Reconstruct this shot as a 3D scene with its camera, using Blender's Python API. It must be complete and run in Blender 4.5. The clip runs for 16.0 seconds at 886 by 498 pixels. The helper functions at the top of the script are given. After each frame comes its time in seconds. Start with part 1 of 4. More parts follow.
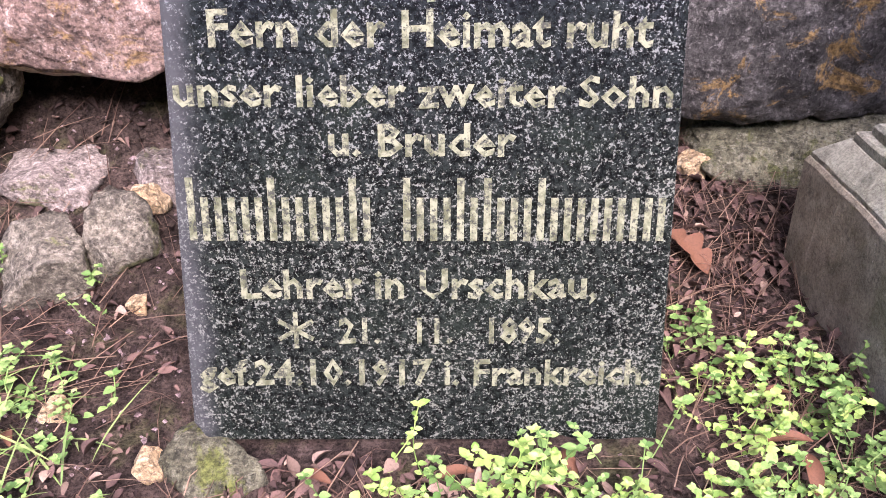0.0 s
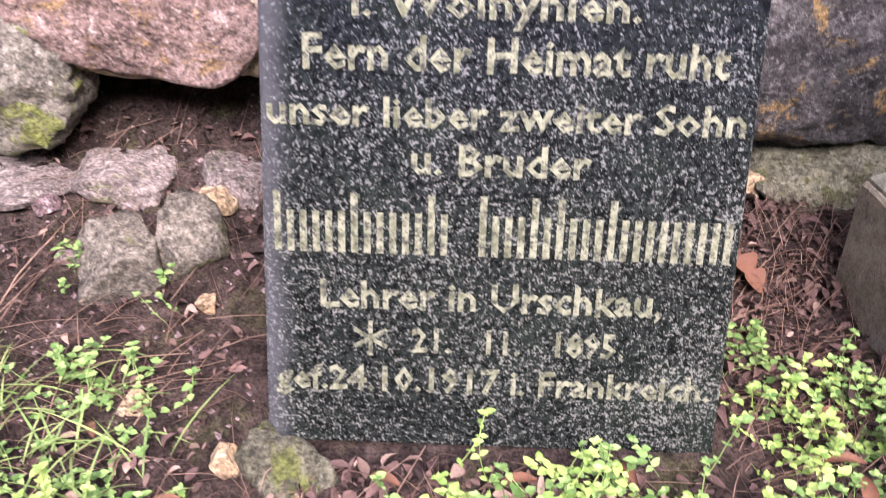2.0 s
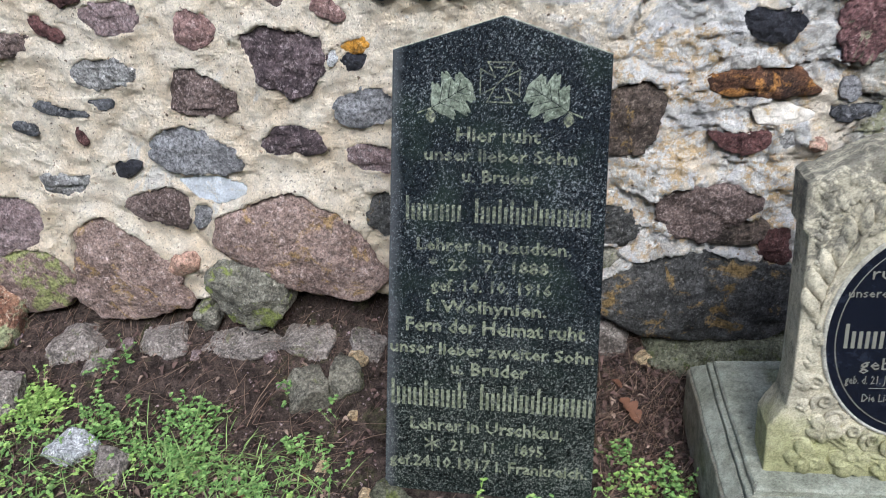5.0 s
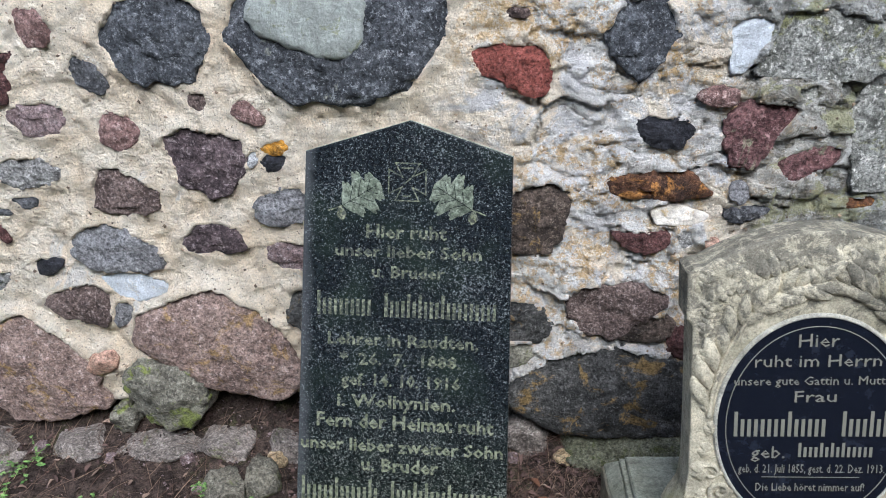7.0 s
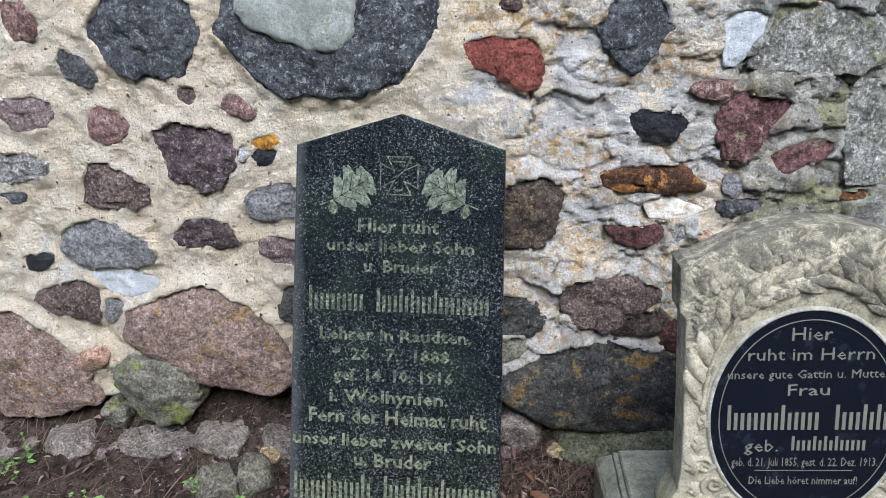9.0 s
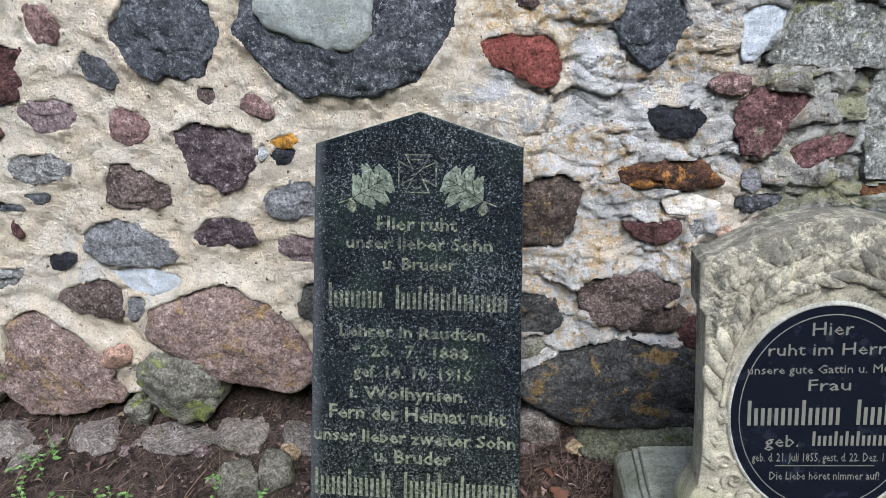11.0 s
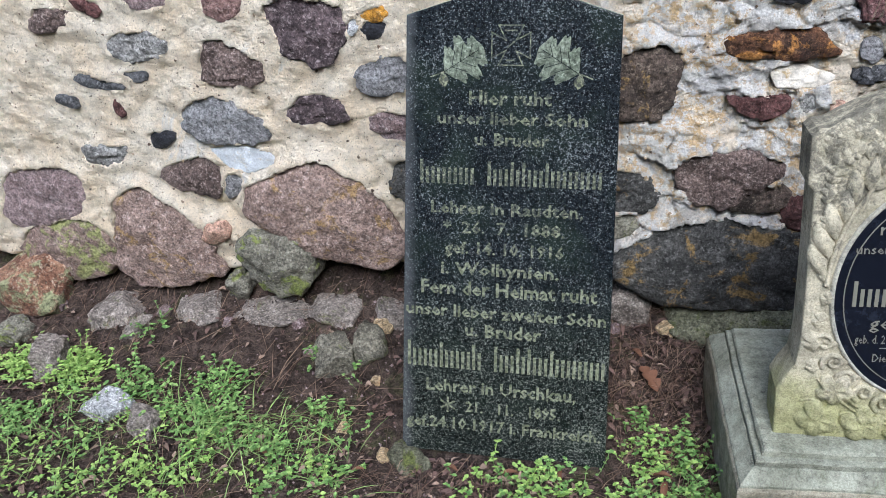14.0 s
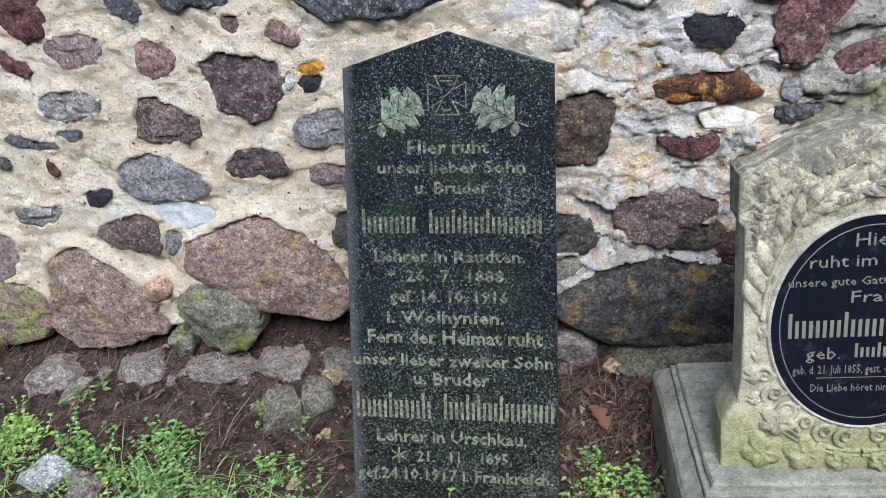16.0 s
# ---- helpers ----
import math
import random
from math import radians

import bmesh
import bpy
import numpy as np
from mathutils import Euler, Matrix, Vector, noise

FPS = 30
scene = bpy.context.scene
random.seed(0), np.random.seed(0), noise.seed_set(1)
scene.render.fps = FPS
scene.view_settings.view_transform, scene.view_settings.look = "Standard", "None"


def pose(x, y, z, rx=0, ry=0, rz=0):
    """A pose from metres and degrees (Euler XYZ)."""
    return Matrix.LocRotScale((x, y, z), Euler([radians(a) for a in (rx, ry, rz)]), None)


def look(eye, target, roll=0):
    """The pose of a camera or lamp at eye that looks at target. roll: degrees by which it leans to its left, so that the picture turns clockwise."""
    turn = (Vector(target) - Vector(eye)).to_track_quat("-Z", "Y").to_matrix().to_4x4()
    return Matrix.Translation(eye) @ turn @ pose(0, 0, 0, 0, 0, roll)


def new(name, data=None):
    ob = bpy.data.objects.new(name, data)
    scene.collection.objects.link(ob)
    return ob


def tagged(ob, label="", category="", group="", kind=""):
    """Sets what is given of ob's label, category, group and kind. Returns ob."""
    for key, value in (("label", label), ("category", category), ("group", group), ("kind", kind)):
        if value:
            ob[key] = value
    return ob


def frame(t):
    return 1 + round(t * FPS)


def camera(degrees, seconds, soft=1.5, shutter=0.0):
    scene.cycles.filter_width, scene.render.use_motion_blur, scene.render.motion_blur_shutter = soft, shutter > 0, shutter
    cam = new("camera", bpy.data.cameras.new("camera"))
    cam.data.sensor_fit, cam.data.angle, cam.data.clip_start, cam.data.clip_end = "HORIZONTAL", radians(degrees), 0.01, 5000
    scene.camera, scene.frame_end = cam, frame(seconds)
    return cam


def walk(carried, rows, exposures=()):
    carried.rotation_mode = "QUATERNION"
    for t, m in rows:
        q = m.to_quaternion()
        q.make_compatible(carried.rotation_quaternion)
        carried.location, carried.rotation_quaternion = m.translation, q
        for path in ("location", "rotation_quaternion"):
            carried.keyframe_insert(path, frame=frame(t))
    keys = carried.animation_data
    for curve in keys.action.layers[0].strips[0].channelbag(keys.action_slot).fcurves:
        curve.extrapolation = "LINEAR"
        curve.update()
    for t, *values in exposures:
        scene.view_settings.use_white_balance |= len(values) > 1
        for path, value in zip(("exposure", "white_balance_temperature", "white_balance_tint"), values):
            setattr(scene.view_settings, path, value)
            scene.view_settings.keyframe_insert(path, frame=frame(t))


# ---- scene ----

# The path is given in the frame of the leaning headstone; SITE leans that frame into the upright world.
SITE = pose(0, 0, 0, -14, 2.5, 0)
cam = camera(57.0, 16.0, soft=0.75, shutter=0.4)
PATH = [
    (0, (0.011, -0.773, 0.472), (0.026, 1.125, -0.159), 0.2),
    (0.5, (0.008, -0.768, 0.481), (0.011, 1.116, -0.19), 0.2),
    (1, (0.018, -0.755, 0.49), (-0.028, 1.116, -0.215), -0.6),
    (1.5, (0.002, -0.775, 0.481), (-0.019, 1.112, -0.181), 0.6),
    (2, (-0.044, -0.799, 0.504), (-0.079, 1.093, -0.143), 1.6),
    (2.5, (-0.07, -0.845, 0.706), (-0.13, 1.04, 0.036), 3.2),
    (3, (-0.106, -1.051, 1.022), (-0.223, 0.767, 0.194), 2.9),
    (3.2, (-0.09, -1.163, 1.096), (-0.215, 0.636, 0.232), 2.3),
    (5.3, (0.174, -1.774, 1.08), (-0.099, 0.15, 0.606), 1.0),
    (5.5, (0.205, -1.776, 1.076), (-0.041, 0.156, 0.619), 0.8),
    (6, (0.226, -1.762, 1.068), (-0.023, 0.18, 0.658), 0.7),
    (6.5, (0.243, -1.787, 1.06), (-0.001, 0.174, 0.747), 0.9),
    (7, (0.252, -1.794, 1.049), (0.066, 0.183, 0.811), 1.6),
    (7.5, (0.256, -1.803, 1.043), (0.084, 0.174, 0.794), 1.8),
    (8, (0.251, -1.801, 1.04), (0.04, 0.171, 0.783), 1.8),
    (8.5, (0.257, -1.783, 1.049), (0.074, 0.191, 0.786), 1.4),
    (9, (0.253, -1.784, 1.048), (0.084, 0.193, 0.796), 1.5),
    (9.2, (0.252, -1.793, 1.049), (0.068, 0.183, 0.798), 1.6),
    (11.5, (0.249, -1.793, 1.047), (0.037, 0.179, 0.787), 0.9),
    (12, (0.247, -1.8, 1.044), (0.012, 0.168, 0.778), 0.9),
    (12.5, (0.24, -1.782, 1.047), (-0.064, 0.17, 0.732), 0.8),
    (13, (0.237, -1.774, 1.04), (-0.102, 0.158, 0.65), -0.2),
    (13.5, (0.23, -1.779, 1.019), (-0.148, 0.122, 0.529), -0.1),
    (14, (0.235, -1.786, 1.018), (-0.169, 0.101, 0.491), 0.2),
    (14.5, (0.245, -1.795, 1.028), (-0.121, 0.107, 0.531), -0.7),
    (15, (0.239, -1.783, 1.033), (-0.065, 0.138, 0.565), -1.3),
    (15.5, (0.247, -1.783, 1.034), (-0.043, 0.144, 0.584), -1.4),
    (16, (0.247, -1.783, 1.036), (-0.038, 0.149, 0.604), -1.3),
]
EXPOSE = [
    (0.0, 2.3, 6050, 36),
    (2.0, 2.3, 6050, 36),
    (2.5, 2.25, 6000, 33),
    (3.2, 1.5, 5700, 18),
    (5.3, 1.1, 5450, 9),
    (6.3, 1.07, 5400, 9),
    (7.0, 1.02, 5400, 9),
    (9.0, 1.03, 5400, 9),
    (12.0, 1.06, 5400, 9),
    (16.0, 1.15, 5400, 9),
]
walk(cam, [(t, SITE @ look(eye, aim, lean)) for t, eye, aim, lean in PATH], EXPOSE)

# ---- light: an overcast sky ----
world = bpy.data.worlds.new("world")
scene.world = world
world.use_nodes = True
sky = world.node_tree.nodes.new("ShaderNodeTexSky")
sky.sky_type = "NISHITA"
sky.sun_disc = False
sky.sun_elevation = radians(48)
sky.sun_rotation = radians(160)
sky.air_density, sky.dust_density = 1.0, 4.0
world.node_tree.nodes["Background"].inputs["Strength"].default_value = 0.1
world.node_tree.links.new(sky.outputs[0], world.node_tree.nodes["Background"].inputs["Color"])
sun_data = bpy.data.lights.new("sun", "SUN")
sun_data.energy, sun_data.angle, sun_data.color = 2.0, radians(30), (1.0, 0.95, 0.87)
sun = new("sun", sun_data)
sun.matrix_world = look((1.0, -4.7, 4.8), (0, 0.3, 0.3))


# ---- materials ----
class Surface:
    """A procedural material in world-size coordinates."""

    def __init__(self, name, rough=0.85, spec=0.3):
        self.m = bpy.data.materials.new(name)
        self.m.use_nodes = True
        self.t = self.m.node_tree
        self.b = self.t.nodes["Principled BSDF"]
        self.b.inputs["Roughness"].default_value = rough
        self.b.inputs["Specular IOR Level"].default_value = spec
        self.pos = self.t.nodes.new("ShaderNodeNewGeometry").outputs["Position"]
        self.info = self.t.nodes.new("ShaderNodeObjectInfo").outputs["Random"]

    def put(self, socket, v):
        if hasattr(v, "is_linked"):
            self.t.links.new(v, socket)
        elif isinstance(v, (tuple, list)) and len(v) == 3 and socket.type == "RGBA":
            socket.default_value = (*v, 1)
        else:
            socket.default_value = v

    def noise(self, scale, detail=4.0, rough=0.6, warp=0.0):
        n = self.t.nodes.new("ShaderNodeTexNoise")
        self.put(n.inputs["Vector"], self.pos)
        n.inputs["Scale"].default_value, n.inputs["Detail"].default_value = scale, detail
        n.inputs["Roughness"].default_value, n.inputs["Distortion"].default_value = rough, warp
        return n.outputs[0]

    def cells(self, scale, out="Distance", feature="F1"):
        n = self.t.nodes.new("ShaderNodeTexVoronoi")
        n.feature = feature
        self.put(n.inputs["Vector"], self.pos)
        n.inputs["Scale"].default_value = scale
        return n.outputs[out]

    def step(self, v, lo, hi, a=0.0, b=1.0):
        n = self.t.nodes.new("ShaderNodeMapRange")
        n.interpolation_type = "SMOOTHSTEP"
        for k, x in zip(("Value", "From Min", "From Max", "To Min", "To Max"), (v, lo, hi, a, b)):
            self.put(n.inputs[k], x)
        return n.outputs[0]

    def axis(self, i):
        n = self.t.nodes.new("ShaderNodeSeparateXYZ")
        self.put(n.inputs[0], self.pos)
        return n.outputs[i]

    def math(self, op, a, b=0.0):
        n = self.t.nodes.new("ShaderNodeMath")
        n.operation = op
        self.put(n.inputs[0], a)
        self.put(n.inputs[1], b)
        return n.outputs[0]

    def mix(self, f, a, b, blend="MIX"):
        n = self.t.nodes.new("ShaderNodeMix")
        n.data_type, n.blend_type = "RGBA", blend
        self.put(n.inputs[0], f)
        self.put(n.inputs[6], a)
        self.put(n.inputs[7], b)
        return n.outputs[2]

    def grit(self, colour, coarse, fine, depth=0.5):
        """Breaks a colour up at two grain sizes."""
        a = self.step(self.noise(coarse, 5, 0.75), 0.3, 0.62, 1 - depth, 1 + 0.6 * depth)
        b = self.step(self.noise(fine, 3, 0.8), 0.32, 0.6, 1 - depth, 1 + 0.6 * depth)
        g = self.math("MULTIPLY", a, b)
        n = self.t.nodes.new("ShaderNodeVectorMath")
        n.operation = "SCALE"
        self.put(n.inputs[0], colour)
        self.put(n.inputs["Scale"], g)
        return n.outputs[0]

    def piece(self):
        g = self.t.nodes.new("ShaderNodeNewGeometry")
        return g.outputs["Random Per Island"]

    def done(self, colour, height=None, strength=0.5, dist=0.004, rough=None):
        self.put(self.b.inputs["Base Color"], colour)
        if rough is not None:
            self.put(self.b.inputs["Roughness"], rough)
        if height is not None:
            n = self.t.nodes.new("ShaderNodeBump")
            n.inputs["Strength"].default_value, n.inputs["Distance"].default_value = strength, dist
            self.put(n.inputs["Height"], height)
            self.t.links.new(n.outputs[0], self.b.inputs["Normal"])
        return self.m


def rock(name, dark, light, speck, grain=160.0, lichen=None, cover=0.6, rough=0.9, patch=11.0):
    """Field stone: two tones in soft blotches, mineral grains, and growths of lichen where given."""
    s = Surface(name, rough)
    c = s.mix(s.step(s.noise(14, 5, 0.65), 0.35, 0.66), dark, light)
    grains = s.noise(grain, 3, 0.75)
    c = s.mix(s.step(grains, 0.55, 0.68, 0, 0.8), c, speck)
    c = s.mix(s.step(s.noise(grain * 0.6, 2, 0.7), 0.3, 0.42, 0.75, 0), c, tuple(v * 0.35 for v in dark))
    flecks = s.noise(grain * 0.42, 4, 0.8, 0.25)
    c = s.mix(s.step(flecks, 0.56, 0.63, 0, 0.65), c, tuple(min(0.8, v * 1.25) for v in speck))
    c = s.mix(s.step(flecks, 0.44, 0.37, 0, 0.5), c, tuple(v * 0.5 for v in dark))
    c = s.mix(s.math("MULTIPLY", s.info, 0.3), c, light)
    if lichen:
        c = s.mix(s.step(s.noise(patch, 6, 0.72, 0.6), cover, cover + 0.08, 0, 0.85), c, lichen)
    c = s.grit(c, 65, 150, 0.5)
    h = s.math("ADD", s.noise(45, 6, 0.75), s.math("MULTIPLY", grains, 0.5))
    return s.done(c, h, 1.0, 0.013)


MAT = {
    "maroon": rock("maroon_stone", (0.05, 0.022, 0.02), (0.13, 0.06, 0.055), (0.2, 0.12, 0.11)),
    "red_granite": rock("red_granite", (0.14, 0.08, 0.07), (0.28, 0.175, 0.155), (0.42, 0.32, 0.29), 130),
    "pink_granite": rock("pink_granite", (0.17, 0.115, 0.095), (0.34, 0.245, 0.205), (0.48, 0.39, 0.35), 110, (0.34, 0.22, 0.09), 0.54),
    "mauve": rock("mauve_stone", (0.16, 0.11, 0.105), (0.3, 0.225, 0.22), (0.42, 0.36, 0.35)),
    "pale_grey": rock("pale_grey_stone", (0.16, 0.15, 0.14), (0.38, 0.37, 0.35), (0.5, 0.49, 0.47), 90, (0.25, 0.27, 0.15), 0.62),
    "grey": rock("grey_stone", (0.16, 0.155, 0.155), (0.29, 0.285, 0.29), (0.36, 0.35, 0.35), 200, (0.3, 0.25, 0.2), 0.66),
    "brown": rock("brown_stone", (0.072, 0.05, 0.043), (0.185, 0.135, 0.118), (0.34, 0.28, 0.255), 150),
    "dark_brown": rock("dark_brown_stone", (0.035, 0.026, 0.021), (0.12, 0.09, 0.072), (0.22, 0.18, 0.14), 110, (0.3, 0.2, 0.07), 0.58),
    "dark_purple": rock("purple_stone", (0.035, 0.025, 0.028), (0.14, 0.103, 0.105), (0.34, 0.285, 0.28), 105),
    "black": rock("black_flint", (0.006, 0.006, 0.008), (0.028, 0.028, 0.034), (0.07, 0.07, 0.08), 80, (0.5, 0.48, 0.42), 0.68, 0.45),
    "ochre": rock("ochre_lichen_stone", (0.35, 0.16, 0.02), (0.5, 0.25, 0.03), (0.55, 0.4, 0.2), 120),
    "slate": rock("slate_stone", (0.035, 0.035, 0.04), (0.12, 0.12, 0.125), (0.22, 0.22, 0.22), 100),
    "salmon": rock("salmon_stone", (0.35, 0.2, 0.14), (0.5, 0.32, 0.24), (0.5, 0.4, 0.3), 100),
    "lichen_stone": rock("lichen_stone", (0.18, 0.12, 0.1), (0.28, 0.2, 0.17), (0.36, 0.3, 0.26), 110, (0.26, 0.28, 0.1), 0.5),
    "dark_granite": rock("dark_granite", (0.03, 0.032, 0.037), (0.1, 0.105, 0.115), (0.27, 0.28, 0.29), 120, (0.4, 0.4, 0.38), 0.66),
    "smeared": rock("smeared_granite", (0.03, 0.032, 0.037), (0.1, 0.105, 0.115), (0.27, 0.28, 0.29), 120, (0.36, 0.36, 0.28), 0.62, 0.9, 6),
    "blue_grey": rock("blue_grey_stone", (0.026, 0.0255, 0.0245), (0.092, 0.089, 0.083), (0.18, 0.176, 0.166), 120, (0.25, 0.165, 0.06), 0.54),
    "red_sandstone": rock("red_sandstone", (0.19, 0.055, 0.042), (0.27, 0.085, 0.065), (0.3, 0.12, 0.1), 220),
    "rust": rock("rusty_stone", (0.03, 0.018, 0.014), (0.13, 0.06, 0.03), (0.22, 0.12, 0.06), 110, (0.4, 0.19, 0.05), 0.52),
    "mossy": rock("mossy_stone", (0.11, 0.1, 0.077), (0.25, 0.235, 0.185), (0.33, 0.315, 0.26), 120, (0.2, 0.235, 0.05), 0.53),
    "moss_block": rock("moss_block", (0.085, 0.085, 0.05), (0.185, 0.182, 0.12), (0.25, 0.245, 0.185), 120, (0.085, 0.095, 0.03), 0.5),
    "field": rock("grey_field_stone", (0.088, 0.079, 0.06), (0.2, 0.183, 0.14), (0.265, 0.25, 0.2), 150, (0.14, 0.15, 0.06), 0.6),
    "moss_wedge": rock("moss_wedge", (0.07, 0.07, 0.042), (0.145, 0.142, 0.092), (0.19, 0.185, 0.135), 200, (0.13, 0.15, 0.035), 0.52),
    "white": rock("white_rock", (0.34, 0.34, 0.34), (0.55, 0.55, 0.55), (0.7, 0.7, 0.7), 150),
    "footing": rock("footing_stone", (0.14, 0.118, 0.1), (0.31, 0.265, 0.23), (0.4, 0.36, 0.32), 150, (0.16, 0.17, 0.075), 0.57),
    "brick": rock("orange_stone", (0.17, 0.08, 0.05), (0.34, 0.19, 0.12), (0.5, 0.4, 0.3), 90, (0.3, 0.33, 0.18), 0.5),
    "maroon_rough": rock("rough_maroon_stone", (0.085, 0.04, 0.04), (0.2, 0.105, 0.1), (0.3, 0.19, 0.18), 110, (0.24, 0.25, 0.16), 0.6),
    "cement": rock("pitted_cement", (0.13, 0.13, 0.11), (0.34, 0.335, 0.3), (0.52, 0.51, 0.47), 75, (0.22, 0.22, 0.1), 0.54),
    "edge_lichen": rock("edge_lichen", (0.2, 0.225, 0.15), (0.4, 0.43, 0.32), (0.5, 0.52, 0.42), 150),
    "clod": rock("mortar_clod", (0.3, 0.2, 0.1), (0.55, 0.42, 0.25), (0.62, 0.52, 0.36), 160),
}


def wash(name, pale, shade, stain):
    """Trowelled lime or a pale stone plate: smooth, with soft stains and a few pits."""
    s = Surface(name, 0.85, 0.2)
    c = s.mix(s.step(s.noise(13, 7, 0.7, 1.0), 0.42, 0.56), shade, pale)
    c = s.mix(s.step(s.noise(24, 8, 0.78, 0.6), 0.56, 0.64, 0, 0.7), c, stain)
    c = s.mix(s.step(s.noise(70, 5, 0.8), 0.62, 0.68, 0, 0.6), c, tuple(v * 0.5 for v in shade))
    c = s.grit(c, 40, 200, 0.18)
    return s.done(c, s.math("ADD", s.noise(28, 7, 0.7), s.math("MULTIPLY", s.noise(120, 4, 0.8), 0.5)), 0.9, 0.009)


MAT["lime_smear"] = wash("lime_smear", (0.6, 0.63, 0.66), (0.46, 0.48, 0.5), (0.5, 0.45, 0.35))
MAT["grey_smear"] = wash("grey_smear", (0.34, 0.36, 0.33), (0.26, 0.275, 0.25), (0.2, 0.21, 0.1))
MAT["pale_plate"] = wash("pale_plate", (0.8, 0.74, 0.65), (0.6, 0.54, 0.45), (0.56, 0.38, 0.14))


def mortar():
    s = Surface("lime_mortar", 0.92, 0.15)
    lean = s.math("ADD", s.axis(0), s.math("MULTIPLY", s.math("SUBTRACT", s.noise(3.5, 4), 0.5), 0.6))
    east = s.step(lean, 0.02, 0.3)
    sandy = s.mix(s.step(s.noise(9, 6, 0.65), 0.3, 0.7), (0.78, 0.645, 0.47), (0.9, 0.81, 0.665))
    sandy = s.mix(s.step(s.noise(6, 6, 0.7, 0.8), 0.6, 0.68, 0, 0.6), sandy, (0.72, 0.72, 0.7))
    limey = s.mix(s.step(s.noise(8, 8, 0.75, 1.5), 0.4, 0.5), (0.48, 0.45, 0.41), (0.82, 0.79, 0.745))
    limey = s.mix(s.step(s.noise(5.5, 7, 0.65, 1.5), 0.52, 0.58, 0, 0.6), limey, (0.72, 0.7, 0.7))
    limey = s.mix(s.step(s.noise(4, 7, 0.7, 0.8), 0.47, 0.55, 0, 0.8), limey, (0.9, 0.77, 0.59))
    gold = s.math("MULTIPLY", s.step(s.noise(5, 5, 0.7, 0.6), 0.5, 0.57), s.step(s.noise(38, 7, 0.8), 0.48, 0.54))
    limey = s.mix(s.math("MULTIPLY", gold, 0.62), limey, (0.6, 0.36, 0.08))
    limey = s.mix(s.step(s.noise(11, 8, 0.8, 1.5), 0.6, 0.65, 0, 0.7), limey, (0.24, 0.215, 0.18))
    far = s.step(s.math("ADD", s.axis(0), s.math("MULTIPLY", s.math("SUBTRACT", s.noise(6, 6, 0.7), 0.5), 0.5)), 0.74, 0.88)
    crust = s.mix(s.step(s.noise(16, 8, 0.78, 0.8), 0.44, 0.56), (0.17, 0.17, 0.15), (0.52, 0.52, 0.49))
    crust = s.mix(s.step(s.noise(7, 7, 0.75, 0.8), 0.53, 0.58, 0, 0.8), crust, (0.3, 0.31, 0.15))
    limey = s.mix(s.math("MULTIPLY", far, 0.85), limey, crust)
    c = s.mix(east, sandy, limey)
    c = s.mix(s.step(s.noise(13, 7, 0.75, 0.5), 0.68, 0.73, 0, 0.6), c, (0.3, 0.31, 0.13))
    pits = s.math("SUBTRACT", 1.0, s.math("MULTIPLY", east, 0.65))
    sand = s.cells(150, "Color")
    c = s.mix(s.step(s.cells(150), 0.12, 0.34, 0.2, 0), c, s.mix(sand, (0.3, 0.22, 0.14), (0.8, 0.68, 0.5)))
    c = s.mix(s.math("MULTIPLY", pits, s.step(s.cells(60), 0.07, 0.13, 0.7, 0)), c, s.mix(s.cells(60, "Color"), (0.16, 0.11, 0.07), (0.6, 0.48, 0.36)))
    c = s.mix(s.step(s.noise(42, 6, 0.8), 0.64, 0.74, 0, 0.45), c, (0.42, 0.31, 0.2))
    c = s.mix(s.math("MULTIPLY", pits, s.step(s.noise(110, 3, 0.6), 0.645, 0.68, 0, 0.8)), c, (0.14, 0.1, 0.065))
    c = s.grit(c, 26, 210, 0.14)
    h = s.math("ADD", s.noise(30, 7, 0.7), s.math("MULTIPLY", s.noise(170, 3, 0.8), 0.4))
    h = s.math("ADD", h, s.math("MULTIPLY", s.noise(85, 4, 0.75), 1.3))
    return s.done(c, h, 1.0, 0.013)


def soil():
    s = Surface("damp_soil", 0.95, 0.15)
    c = s.mix(s.step(s.noise(18, 6, 0.7), 0.3, 0.7), (0.034, 0.0245, 0.0195), (0.108, 0.079, 0.065))
    c = s.mix(s.step(s.noise(150, 3, 0.8), 0.6, 0.72, 0, 0.7), c, (0.14, 0.105, 0.085))
    c = s.mix(s.step(s.noise(7, 5, 0.7), 0.54, 0.66, 0, 0.6), c, (0.08, 0.085, 0.035))
    c = s.grit(c, 45, 220, 0.6)
    h = s.math("ADD", s.noise(60, 7, 0.8), s.math("MULTIPLY", s.noise(260, 3, 0.8), 0.6))
    return s.done(c, h, 1.0, 0.012)


